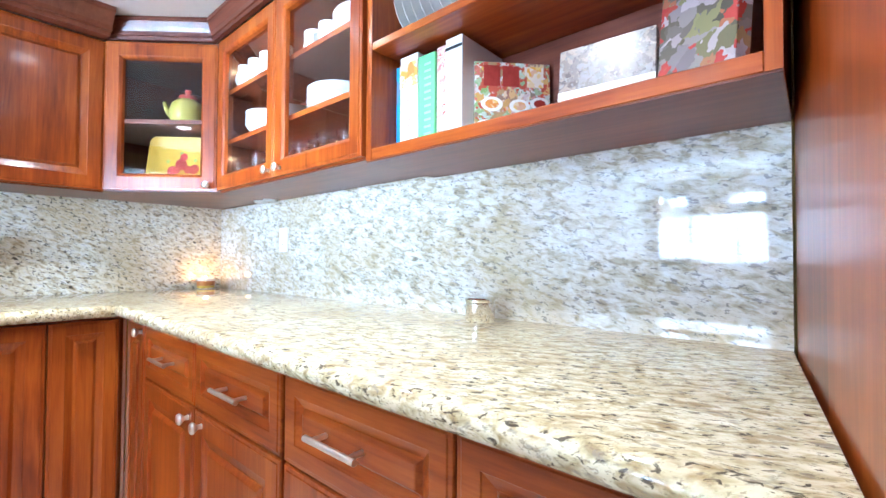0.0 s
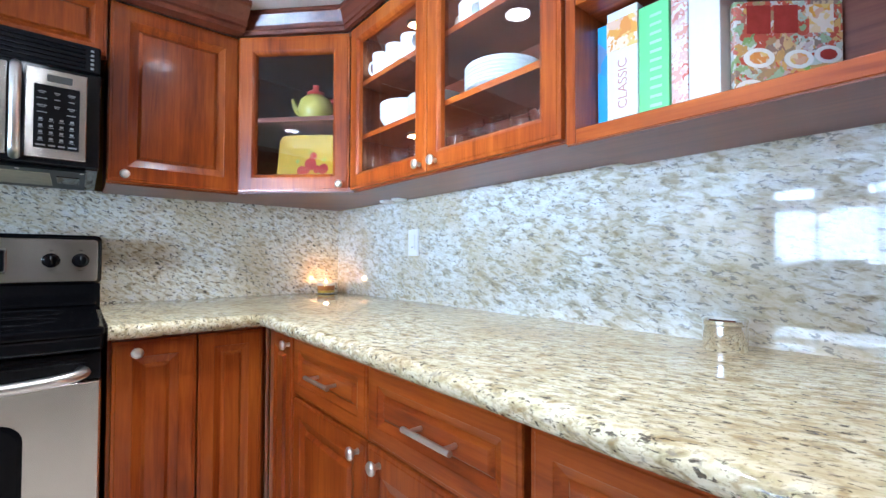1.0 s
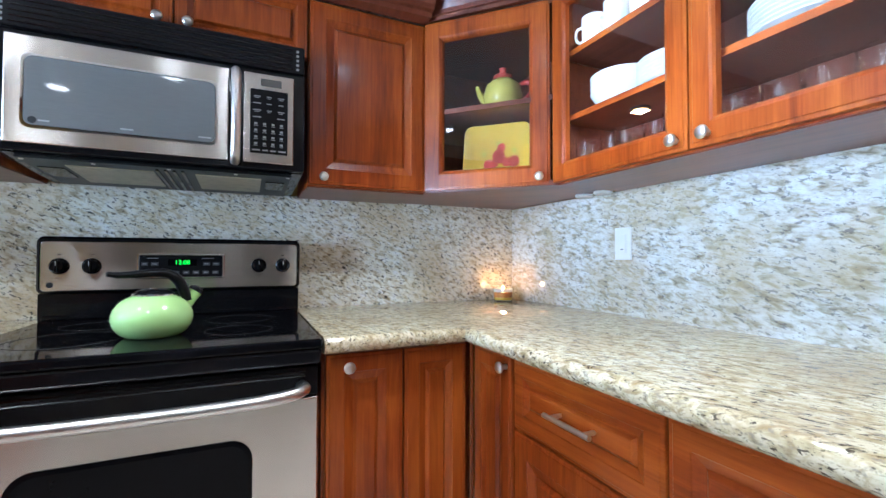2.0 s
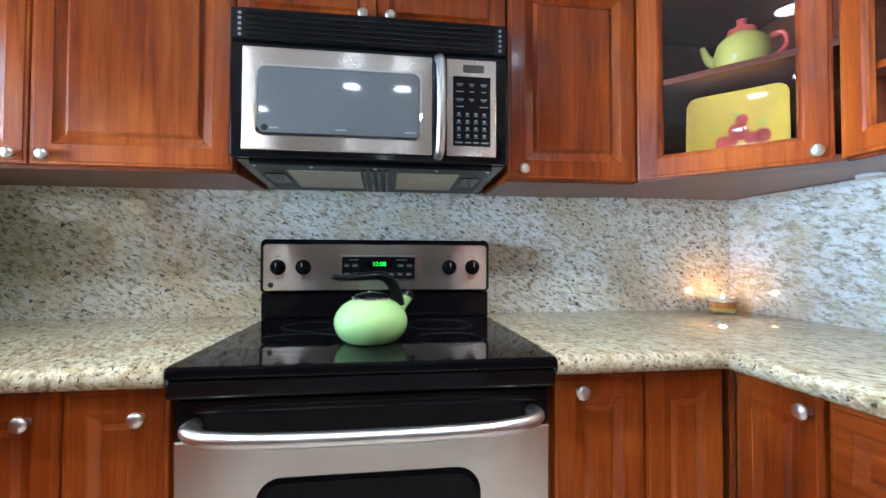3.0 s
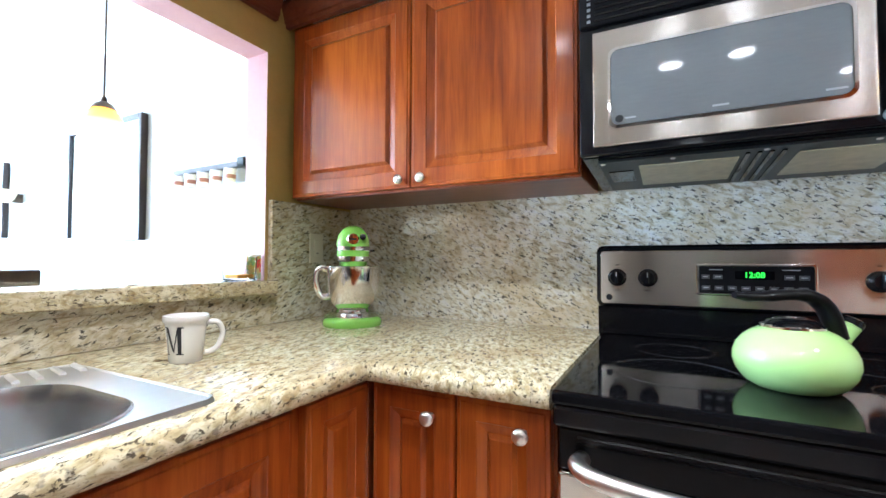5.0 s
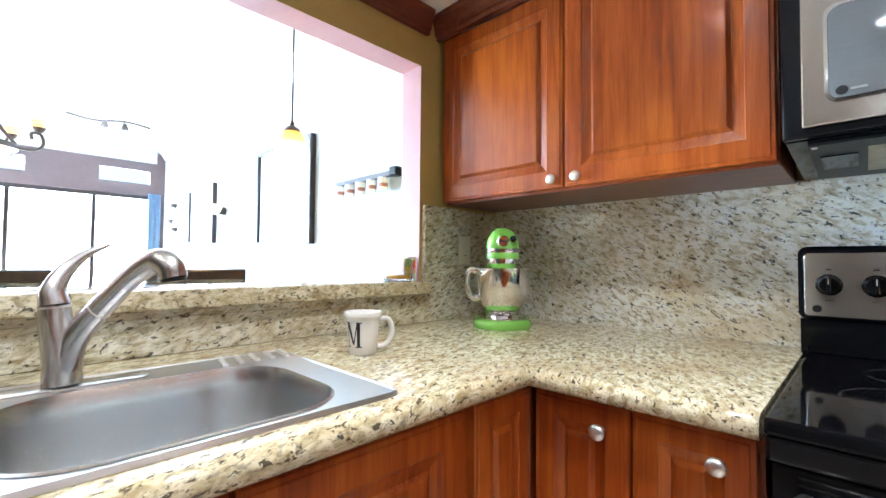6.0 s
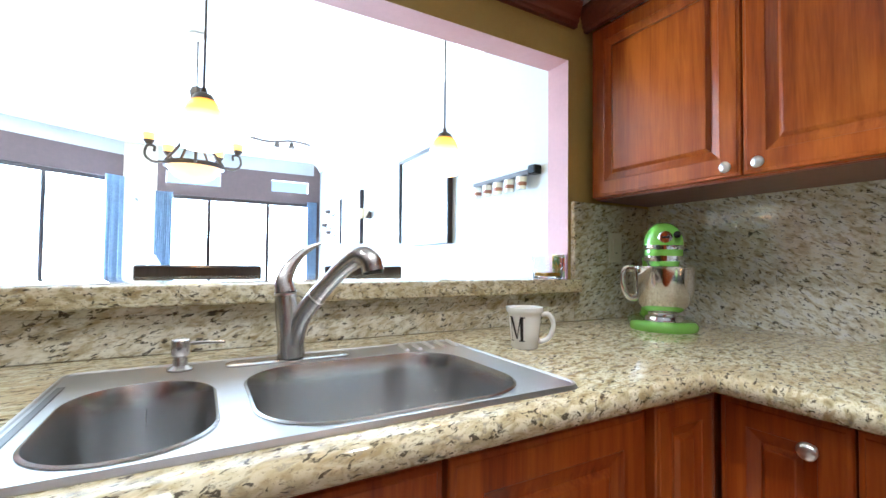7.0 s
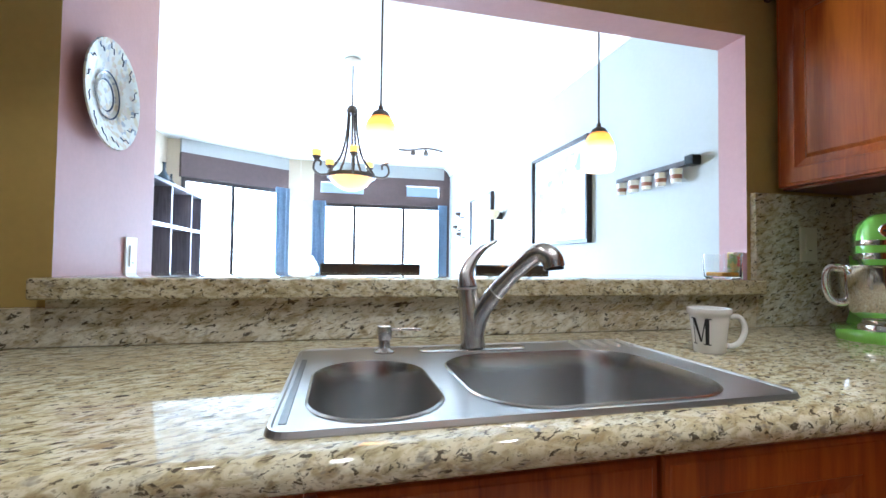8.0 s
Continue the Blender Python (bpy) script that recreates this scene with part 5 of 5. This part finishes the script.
for i in range(5):
    part("title_bar", box(0.035 + i * 0.026, 0.053 + i * 0.026, -0.0310, -0.0306, 0.016, 0.026), TEXTRED, b)
b = book(pose(2.395, yb - 0.13, BOOK_Z, -6, 0, -28), 0.15, 0.235, 0.035, FLORAL, "tall food cookbook standing face out")
for px, pz, pr in ((0.115, 0.185, 0.022), (0.135, 0.215, 0.012)):
    part("printed_fruit", turned([(0, 0), (pr, 0), (pr * 0.9, 0.0006), (0, 0.0008)], 14, Matrix.Translation((px, -0.0352, pz)) @ Matrix.Rotation(radians(90), 4, "X")), REDG, b)
for i in range(9):
    pt = thing("white_plate", pose(1.70 + i * 0.030, 1.31, 1.6905 + 0.108, 0, 78, 0), "white plate standing on edge in the rack", "plate", "plates on the upper shelf")
    part("dish", turned([(0, 0), (0.06, 0), (0.068, 0.004), (0.105, 0.014), (0.106, 0.016), (0.066, 0.007), (0, 0.004)], 36), CERAMIC, pt, smooth=True)

# ---- on the bar ledge ----
AMBER = mat("amber_liquid", (0.72, 0.34, 0.03), 0.1, 0, 0.1, 20)
RED_PAPER = patch_mat("snack_packet_print", [(0.65, 0.05, 0.05), (0.72, 0.52, 0.08), (0.75, 0.70, 0.62), (0.30, 0.45, 0.12)], 60)
gb = thing("glass_dish", pose(0.500, -1.475, 1.0715), "square clear glass dish with amber sweets on the ledge", "dish")
part("glass_wall", stack_rings([[(x, y, z) for x, y in rounded_rect(w, w, 0.008)] for w, z in ((0.070, 0), (0.078, 0.004), (0.082, 0.080), (0.078, 0.080), (0.070, 0.008))]), CLEAR, gb)
part("sweets", box(-0.032, 0.032, -0.032, 0.032, 0.009, 0.022, 0.004, 2), AMBER, gb)
sp_ = thing("snack_packet", pose(0.432, -1.490, 1.0715, 0, 0, 12), "small printed red and yellow snack packet", "packet")
part("carton", box(-0.024, 0.024, -0.012, 0.012, 0, 0.088, 0.002), RED_PAPER, sp_)

# ---- pendants over the bar ----
def shade_mat(name):
    m = bpy.data.materials.new(name)
    m.use_nodes = True
    nt = m.node_tree
    b = nt.nodes["Principled BSDF"]
    tc, sp = nt.nodes.new("ShaderNodeTexCoord"), nt.nodes.new("ShaderNodeSeparateXYZ")
    nt.links.new(tc.outputs["Object"], sp.inputs[0])
    mr = nt.nodes.new("ShaderNodeMapRange")
    mr.inputs[1].default_value, mr.inputs[2].default_value = -0.15, 0.0
    nt.links.new(sp.outputs[2], mr.inputs[0])
    r = ramp(nt, [(0.0, (1.0, 0.90, 0.72)), (0.40, (1.0, 0.84, 0.52)), (0.70, (1.0, 0.52, 0.07)), (1.0, (0.55, 0.16, 0.01))])
    nt.links.new(mr.outputs[0], r.inputs[0])
    nt.links.new(r.outputs[0], b.inputs["Base Color"])
    nt.links.new(r.outputs[0], b.inputs["Emission Color"])
    b.inputs["Emission Strength"].default_value = 2.2
    b.inputs["Roughness"].default_value = 0.2
    return m


SHADE = shade_mat("amber_glass_shade")
BULB = mat("lit_bulb", (1.0, 0.62, 0.28), 0.4, emit=120, vary=0.01)


def pendant(x, y, z):
    t = thing("pendant_lamp", pose(x, y, z), "amber glass pendant lamp on a thin cord over the bar", "lamp", "pendants over the bar")
    part("cord", tube([(0, 0, 0.02), (0, 0, DZ - z - 0.02)], 0.0035, 8), BRONZE, t)
    part("canopy", turned([(0, 0), (0.055, 0), (0.055, -0.012), (0.02, -0.03), (0, -0.03)], 28, Matrix.Translation((0, 0, DZ - z - 0.001))), BRONZE, t, smooth=True)
    part("cap", turned([(0, 0.028), (0.007, 0.026), (0.009, 0.012), (0.024, 0.004), (0.034, -0.012), (0.030, -0.012), (0, 0.0)], 28), BRONZE, t, smooth=True)
    part("shade", turned([(0.026, -0.008), (0.040, -0.022), (0.054, -0.055), (0.060, -0.095), (0.058, -0.130), (0.052, -0.150), (0.050, -0.150), (0.056, -0.128), (0.057, -0.095), (0.051, -0.055), (0.038, -0.024), (0.024, -0.010)], 36), SHADE, t, "glowing amber to white glass shade", smooth=True)
    part("bulb", turned([(0, -0.060), (0.012, -0.064), (0.020, -0.085), (0.018, -0.105), (0, -0.116)], 18), BULB, t, "glowing bulb", smooth=True)
    return t


pendant(0.795, -1.72, 1.610)
pendant(1.597, -1.72, 1.598)

# ---- dining room shell ----
BEIGE = mat("beige_wall_paint", (0.58, 0.48, 0.36), 0.7, 0, 0.03, 40, 0.04)
setting("wall_dining_west", box(-0.25, -0.08, -7.6, -1.58, 0, DZ), WHITE_WALL, "pale grey-white wall with framed pictures", "wall")
YF = -7.4


def bar(name, x0, x1, z0, z1, material, label, category, d0=0.0, d1=0.12, m=None):
    return tagged(part(name, box(x0, x1, -d1, d0, z0, z1), material, None, "", m or pose(0, YF, 0)), label, category, kind="structure")


BROWN = mat("dark_brown_valance", (0.085, 0.05, 0.045), 0.6, 0, 0.15, 20)
bar("wall_far_low", -0.08, 2.14, 0, 0.25, BEIGE, "low wall under the far windows", "wall")
bar("wall_far_side", -0.08, 0.02, 0.25, DZ, BROWN, "dark brown window surround", "wall")
bar("wall_far_corner", 2.14, 2.54, 0, DZ, BEIGE, "beige pillar between the windows", "wall")
bar("wall_far_valance_top", 0.02, 2.14, 2.38, 2.50, BROWN, "dark brown valance above the transoms", "valance")
bar("wall_far_valance", 0.02, 2.14, 2.04, 2.20, BROWN, "dark brown valance above the windows", "valance")
for x0, x1 in ((0.02, 0.10), (0.66, 1.36), (2.04, 2.14)):
    bar("wall_far_transom_post", x0, x1, 2.20, 2.38, BROWN, "brown post between the transom windows", "valance")


def window(name, m, w, z0, z1, mullions, label):
    t = tagged(new(name), label, "window", kind="structure")
    t.matrix_basis = m
    part("frame", box(0, 0.05, -0.05, 0, z0, z1), DARKWOOD, t)
    part("frame", box(w - 0.05, w, -0.05, 0, z0, z1), DARKWOOD, t)
    part("frame", box(0.05, w - 0.05, -0.05, 0, z0, z0 + 0.05), DARKWOOD, t)
    part("frame", box(0.05, w - 0.05, -0.05, 0, z1 - 0.05, z1), DARKWOOD, t)
    for u in mullions:
        part("mullion", box(u - 0.022, u + 0.022, -0.05, 0, z0 + 0.05, z1 - 0.05), DARKWOOD, t)
    edges = [0.05] + list(mullions) + [w - 0.05]
    for a, b in zip(edges, edges[1:]):
        p = part("pane", box(a, b, -0.028, -0.022, z0 + 0.05, z1 - 0.05), PANE, t)
        p.visible_shadow = False
    return t


window("window_1", pose(0.021, YF - 0.03, 0), 2.118, 0.251, 2.039, (0.68, 1.48), "wide dark-framed window full of daylight")
CURTAIN = mat("slate_blue_curtain", (0.26, 0.34, 0.46), 0.8, 0, 0.2, 30)


def drape(m, w, z0, z1):
    t = thing("curtain", m, "slate blue curtain gathered beside the window", "curtain", "curtains")
    n = 28
    ring = lambda z: [(w * k / n, 0.022 * math.sin(k * 1.9) + 0.006 * math.sin(k * 0.7 + z), z) for k in range(n + 1)] + [(w * k / n, 0.022 * math.sin(k * 1.9) + 0.012, z) for k in range(n, -1, -1)]
    part("cloth", stack_rings([ring(z0 + (z1 - z0) * i / 6) for i in range(7)]), CURTAIN, t, smooth=True)
    return t


drape(pose(1.95, YF + 0.06, 0), 0.20, 0.02, 2.06)
drape(pose(-0.02, YF + 0.06, 0), 0.15, 0.02, 2.06)
# angled bay
BAY = pose(2.52, YF, 0, 0, 0, 34)
BW = 1.50
bar("wall_bay_low", 0.0, BW, 0, 0.12, BEIGE, "low wall under the bay windows", "wall", m=BAY)
bar("wall_bay_valance", 0.0, BW, 2.20, 2.52, BROWN, "dark brown valance over the bay windows", "valance", m=BAY)
window("window_2", BAY @ pose(0.02, -0.03, 0), BW - 0.04, 0.121, 2.199, (0.80,), "tall dark-framed bay window full of daylight")
bar("wall_bay_top", 0.0, BW, 2.52, DZ, WHITE_WALL, "pale wall strip above the bay valance", "wall", m=BAY)
bar("wall_far_top", 0.02, 2.14, 2.50, DZ, WHITE_WALL, "pale wall strip above the far valance", "wall")
drape(BAY @ pose(0.02, 0.06, 0), 0.22, 0.02, 2.22)
setting("wall_dining_east", box(3.95, 4.10, -6.75, -2.0, 0, DZ), BEIGE, "beige dining room wall behind the wall unit", "wall")
setting("wall_dining_side", box(3.74, 3.95, -6.75, -6.62, 0, DZ), BEIGE, "beige return beside the bay window", "wall")
# unseen east walls, added pale to bounce light and brighten reflections
setting("wall_east_north", box(5.45, 5.6, 0.95, 1.472, 0, KZ), WHITE_WALL, "unseen pale wall added at the kitchen's far end", "wall")
setting("wall_east_south", box(5.45, 5.6, -1.472, -0.35, 0, KZ), WHITE_WALL, "unseen pale wall added at the kitchen's far end, south part", "wall")
setting("wall_east_low", box(5.45, 5.6, -0.35, 0.95, 0, KZ), WHITE_WALL, "unseen pale wall added at the kitchen's far end, middle part", "wall")
setting("wall_hall_south", box(4.6, 5.6, -1.60, -1.472, 0, KZ), WHITE_WALL, "unseen pale wall added to close the kitchen", "wall")
bm = stack_rings([[(-0.08 + w, y, z) for w, z in ((0, DZ - 0.13), (0.012, DZ - 0.13), (0.02, DZ - 0.11), (0.05, DZ - 0.06), (0.10, DZ - 0.02), (0.11, DZ - 0.002), (0, DZ - 0.002))] for y in (YF, -1.582)])
tagged(part("crown_trim_dining", bm, WHITE_TRIM), "white crown moulding along the dining room wall", "moulding", kind="structure")

# ---- things in the dining room ----
MATBOARD = mat("pale_mat_board", (0.66, 0.70, 0.74), 0.6, 0, 0.03, 20)
ART = patch_mat("pale_abstract_print", [(0.48, 0.58, 0.70), (0.16, 0.24, 0.36), (0.70, 0.74, 0.76), (0.36, 0.48, 0.60), (0.66, 0.70, 0.74)], 14)


def picture(y0, y1, z0, z1, label):
    t = thing("framed_picture", pose(-0.08, 0, 0, 0, 0, 90), label, "picture", "pictures on the wall")
    part("backing", box(y0, y1, -0.02, -0.001, z0, z1), MATBOARD, t)
    part("print", box(y0 + 0.10, y1 - 0.10, -0.0225, -0.020, z0 + 0.12, z1 - 0.06), ART, t)
    for a, b, c, d in ((y0 - 0.03, y0, z0 - 0.03, z1 + 0.03), (y1, y1 + 0.03, z0 - 0.03, z1 + 0.03), (y0, y1, z0 - 0.03, z0), (y0, y1, z1, z1 + 0.03)):
        part("frame", box(a, b, -0.045, -0.001, c, d, 0.003), DARKWOOD, t)
    return t


picture(-4.05, -3.16, 1.30, 2.05, "large framed pale print in a dark frame")
picture(-6.05, -5.24, 1.36, 1.95, "framed pale print in a dark frame further along")
rk = thing("cup_rack", pose(-0.08, 0, 0, 0, 0, 90), "dark wall rail with five small labelled white cups", "rack")
part("rail", box(-2.80, -2.15, -0.035, -0.001, 1.640, 1.672, 0.004), DARKWOOD, rk)
part("end_cap", box(-2.20, -2.14, -0.060, -0.001, 1.632, 1.685, 0.006), BLACK, rk)
BROWN_P = mat("brown_print", (0.30, 0.12, 0.08), 0.5)
for i in range(5):
    y = -2.73 + i * 0.115
    cu = part("cup", turned([(0, 0), (0.026, 0), (0.032, 0.074), (0.030, 0.074), (0.024, 0.006), (0, 0.006)], 24, Matrix.Translation((y, -0.042, 1.558))), CERAMIC, rk, smooth=True)
    part("label_band", turned([(0.0277, 0.020), (0.0282, 0.020), (0.0300, 0.042), (0.0295, 0.042)], 24, Matrix.Translation((y, -0.042, 1.558))), BROWN_P, cu)


def stool(x, w):
    t = thing("bar_stool", pose(x, -2.13, 0), "dark espresso bar stool with a low padded back", "stool", "stools at the bar")
    part("seat", box(-w / 2, w / 2, -0.36, 0.03, 0.70, 0.76, 0.02, 3), DARKWOOD, t)
    part("backrest", box(-w / 2, w / 2, -0.03, 0.02, 0.92, 1.106, 0.008, 2), DARKWOOD, t)
    for sx in (-1, 1):
        part("back_post", box(sx * (w / 2 - 0.03) - 0.015, sx * (w / 2 - 0.03) + 0.015, -0.02, 0.01, 0.75, 0.93), DARKWOOD, t)
        for sy in (-0.33, 0.0):
            part("leg", box(sx * (w / 2 - 0.03) - 0.018, sx * (w / 2 - 0.03) + 0.018, sy - 0.018, sy + 0.018, 0, 0.71), DARKWOOD, t)
    return t


stool(1.59, 0.41)
stool(0.965, 0.35)
# chandelier
AMBER_BOWL = mat("amber_bowl_glass", (1.0, 0.60, 0.24), 0.25, emit=1.1, vary=0.12, scale=30)
AMBER_CUP = mat("amber_cup_glass", (1.0, 0.66, 0.14), 0.25, emit=1.0, vary=0.08, scale=30)
ch = thing("chandelier", pose(1.645, -3.75, 0), "bronze chandelier with scrolled arms and amber glass bowl", "chandelier")
part("canopy", turned([(0, DZ - 0.001), (0.065, DZ - 0.001), (0.065, DZ - 0.015), (0.03, DZ - 0.04), (0, DZ - 0.04)], 28), NICKEL, ch, smooth=True)
part("chain", tube([(0, 0, DZ - 0.04), (0, 0, 2.32)], 0.006, 8), BRONZE, ch)
part("crown", turned([(0, 2.33), (0.03, 2.33), (0.045, 2.30), (0.04, 2.27), (0, 2.27)], 24), BRONZE, ch, smooth=True)
part("bowl", turned([(0, 1.665), (0.06, 1.67), (0.12, 1.70), (0.165, 1.755), (0.17, 1.77), (0.16, 1.77), (0.115, 1.71), (0, 1.68)], 36), AMBER_BOWL, ch, "amber glass bowl", smooth=True)
part("ring", turned([(0.172, 1.762), (0.186, 1.762), (0.186, 1.79), (0.172, 1.79), (0.172, 1.762)], 40), BRONZE, ch, smooth=True)
for i in range(5):
    a = 2 * math.pi * i / 5 + 0.35
    q = Matrix.Rotation(a, 4, "Z")
    P = lambda r_, z: q @ Vector((r_, 0, z))
    part("rod", tube(curve_points([P(0.03, 2.28), P(0.045, 2.10), P(0.085, 1.93), P(0.178, 1.79)], 6), 0.009, 10), BRONZE, ch, smooth=True)
    arm = part("arm", tube(curve_points([P(0.18, 1.775), P(0.25, 1.765), P(0.295, 1.80), P(0.285, 1.86), P(0.245, 1.865), P(0.245, 1.83)], 6), 0.008, 10), BRONZE, ch, "scrolled bronze arm", smooth=True)
    part("cup", turned([(0, 0.0), (0.016, 0.002), (0.034, 0.03), (0.03, 0.032), (0, 0.01)], 20, Matrix.Translation(P(0.275, 1.87))), BRONZE, arm, smooth=True)
    part("shade", turned([(0.010, 0.030), (0.030, 0.032), (0.036, 0.075), (0.033, 0.075), (0.026, 0.036)], 20, Matrix.Translation(P(0.275, 1.87))), AMBER_CUP, arm, "small amber glass shade", smooth=True)
# ceiling track
tk = thing("track_light", pose(0.76, -5.9, DZ), "wavy ceiling track light with small spot heads", "lamp")
part("rail", tube(curve_points([(-0.35, 0, -0.10), (-0.12, 0.08, -0.10), (0.12, -0.08, -0.10), (0.35, 0, -0.10)], 6), 0.016, 8), BRONZE, tk, smooth=True)
for x in (-0.30, 0.30):
    part("stem", tube([(x, 0, -0.001), (x, 0, -0.10)], 0.006, 8), BRONZE, tk)
for x in (-0.12, 0.05):
    part("spot_head", turned([(0, 0), (0.02, 0), (0.04, -0.07), (0.036, -0.07), (0, -0.02)], 18, Matrix.Translation((x, 0.03, -0.11))), BRONZE, tk, smooth=True)
# wall lamp
PALE_SHADE = mat("cream_sconce_glass", (0.80, 0.66, 0.42), 0.3, 0, 0.08, 30)
sc = thing("wall_sconce", pose(-0.08, -4.95, 1.67), "pale amber glass wall sconce on a bronze bracket", "lamp")
part("bracket", box(0.001, 0.07, -0.02, 0.02, -0.06, 0.02, 0.004), BRONZE, sc)
part("shade", turned([(0.03, -0.06), (0.06, -0.03), (0.085, 0.04), (0.08, 0.04), (0.03, -0.05)], 24, Matrix.Translation((0.11, 0, 0))), PALE_SHADE, sc, "pale cream glass shade", smooth=True)
# hanging discs by the pillar
hg = thing("hanging_ornament", pose(2.33, YF + 0.14, 0), "hanging cluster of pale shell discs by the pillar", "ornament")
part("thread", tube([(0, 0, DZ - 0.002), (0, 0, 1.6)], 0.003, 6), NICKEL, hg)
for i, (dx, z) in enumerate(((0.02, 2.25), (-0.06, 2.13), (0.06, 2.05), (-0.03, 1.95), (0.05, 1.87), (0.0, 1.75))):
    part("disc", turned([(0, 0), (0.075, 0), (0.075, 0.006), (0, 0.006)], 24, Matrix.Translation((dx, 0, z)) @ Matrix.Rotation(radians(90), 4, "X")), CERAMIC, hg)
# wall unit with vases
WALNUT = wood("walnut_unit", (0.06, 0.045, 0.05), (0.10, 0.08, 0.09), (0.15, 0.12, 0.13), 0.35)
wu = thing("wall_unit", pose(3.945, -5.70, 0), "long dark wall unit with pale shelf edges holding a television", "cabinet")
part("back", box(-0.02, 0, -0.88, 0.90, 0, 1.92), WALNUT, wu)
for y in (-0.88, -0.50, 0.14, 0.86):
    part("upright", box(-0.44, -0.02, y, y + 0.04, 0, 1.90), WALNUT, wu)
for y0, y1 in ((-0.84, -0.50), (-0.46, 0.14), (0.18, 0.86)):
    for z in (0.05, 0.75, 1.45):
        sh = part("shelf", box(-0.43, -0.02, y0, y1, z, z + 0.035), WALNUT, wu)
        part("edge_strip", box(-0.436, -0.4302, y0, y1, z - 0.002, z + 0.037), WHITE_TRIM, sh, "pale shelf edge")
part("top", box(-0.46, 0, -0.90, 0.92, 1.90, 1.935, 0.004), WALNUT, wu)
part("end_strip", box(-0.446, -0.4402, -0.88, -0.84, 0, 1.90), WHITE_TRIM, wu, "pale end strip")
for y, h in ((-0.36, 0.16), (-0.20, 0.11), (0.02, 0.14)):
    o = thing("ornament_jar", pose(3.75, -5.70 + y, 1.486), "small pale ornament jar on the wall unit shelf", "jar", "jars on the wall unit")
    part("body", turned([(0, 0), (0.03, 0), (0.045, h * 0.4), (0.03, h * 0.75), (0.018, h * 0.85), (0.024, h), (0, h)], 22), CERAMIC, o, smooth=True)
SCREEN = mat("dark_screen", (0.02, 0.06, 0.06), 0.15)
tv = thing("television", pose(3.72, -5.86, 0.786), "dark flat television on the wall unit shelf", "television")
part("screen", box(-0.02, 0.02, -0.27, 0.27, 0.03, 0.60, 0.006), SCREEN, tv)
part("stand", box(-0.08, 0.08, -0.10, 0.10, 0, 0.03, 0.004), BLACK, tv)
VASE = mat("dark_vase_glaze", (0.03, 0.045, 0.06), 0.25)
for x, y, k in ((3.72, -5.35, 0.80), (3.67, -5.75, 0.74), (3.68, -6.00, 0.50)):
    v = thing("bottle_vase", pose(x, y, 1.936), "slim dark glazed bottle vase on the wall unit", "vase", "vases on the wall unit")
    part("body", turned([(0, 0), (0.05 * k, 0), (0.08 * k, 0.05 * k), (0.085 * k, 0.14 * k), (0.04 * k, 0.20 * k), (0.02 * k, 0.23 * k), (0.02 * k, 0.34 * k), (0.03 * k, 0.36 * k), (0, 0.355 * k)], 28), VASE, v, smooth=True)

# console with a lamp by the far window, and dark wall ornaments
co = thing("console_table", pose(2.05, -6.95, 0), "narrow dark console table by the far window", "table")
part("tabletop", box(-0.35, 0.35, -0.16, 0.16, 0.80, 0.84, 0.004), DARKWOOD, co)
for sx in (-0.31, 0.31):
    for sy in (-0.13, 0.13):
        part("leg", box(sx - 0.02, sx + 0.02, sy - 0.02, sy + 0.02, 0, 0.80), DARKWOOD, co)
tl = thing("table_lamp", pose(2.12, -6.95, 0.841), "white glass table lamp on the console", "lamp")
part("base", turned([(0, 0), (0.06, 0), (0.06, 0.015), (0.02, 0.03), (0.018, 0.08), (0, 0.08)], 24), NICKEL, tl, smooth=True)
part("shade", turned([(0.03, 0.08), (0.085, 0.10), (0.10, 0.16), (0.07, 0.24), (0.035, 0.30), (0.02, 0.34), (0, 0.345)], 28), CERAMIC, tl, "white teardrop glass shade", smooth=True)
for y, z in ((-6.45, 1.80), (-6.62, 1.62), (-6.40, 1.50)):
    o = thing("wall_ornament", pose(-0.08, y, z), "small dark iron candle bracket on the pale wall", "ornament", "iron brackets")
    part("arm", tube(curve_points([(0.001, 0, 0.0), (0.05, 0.02, -0.03), (0.10, 0.0, 0.0)], 5), 0.008, 8), BRONZE, o, smooth=True)
    part("cup", turned([(0, 0), (0.035, 0.005), (0.045, 0.05), (0.04, 0.05), (0, 0.01)], 18, Matrix.Translation((0.11, 0, 0))), BRONZE, o, smooth=True)
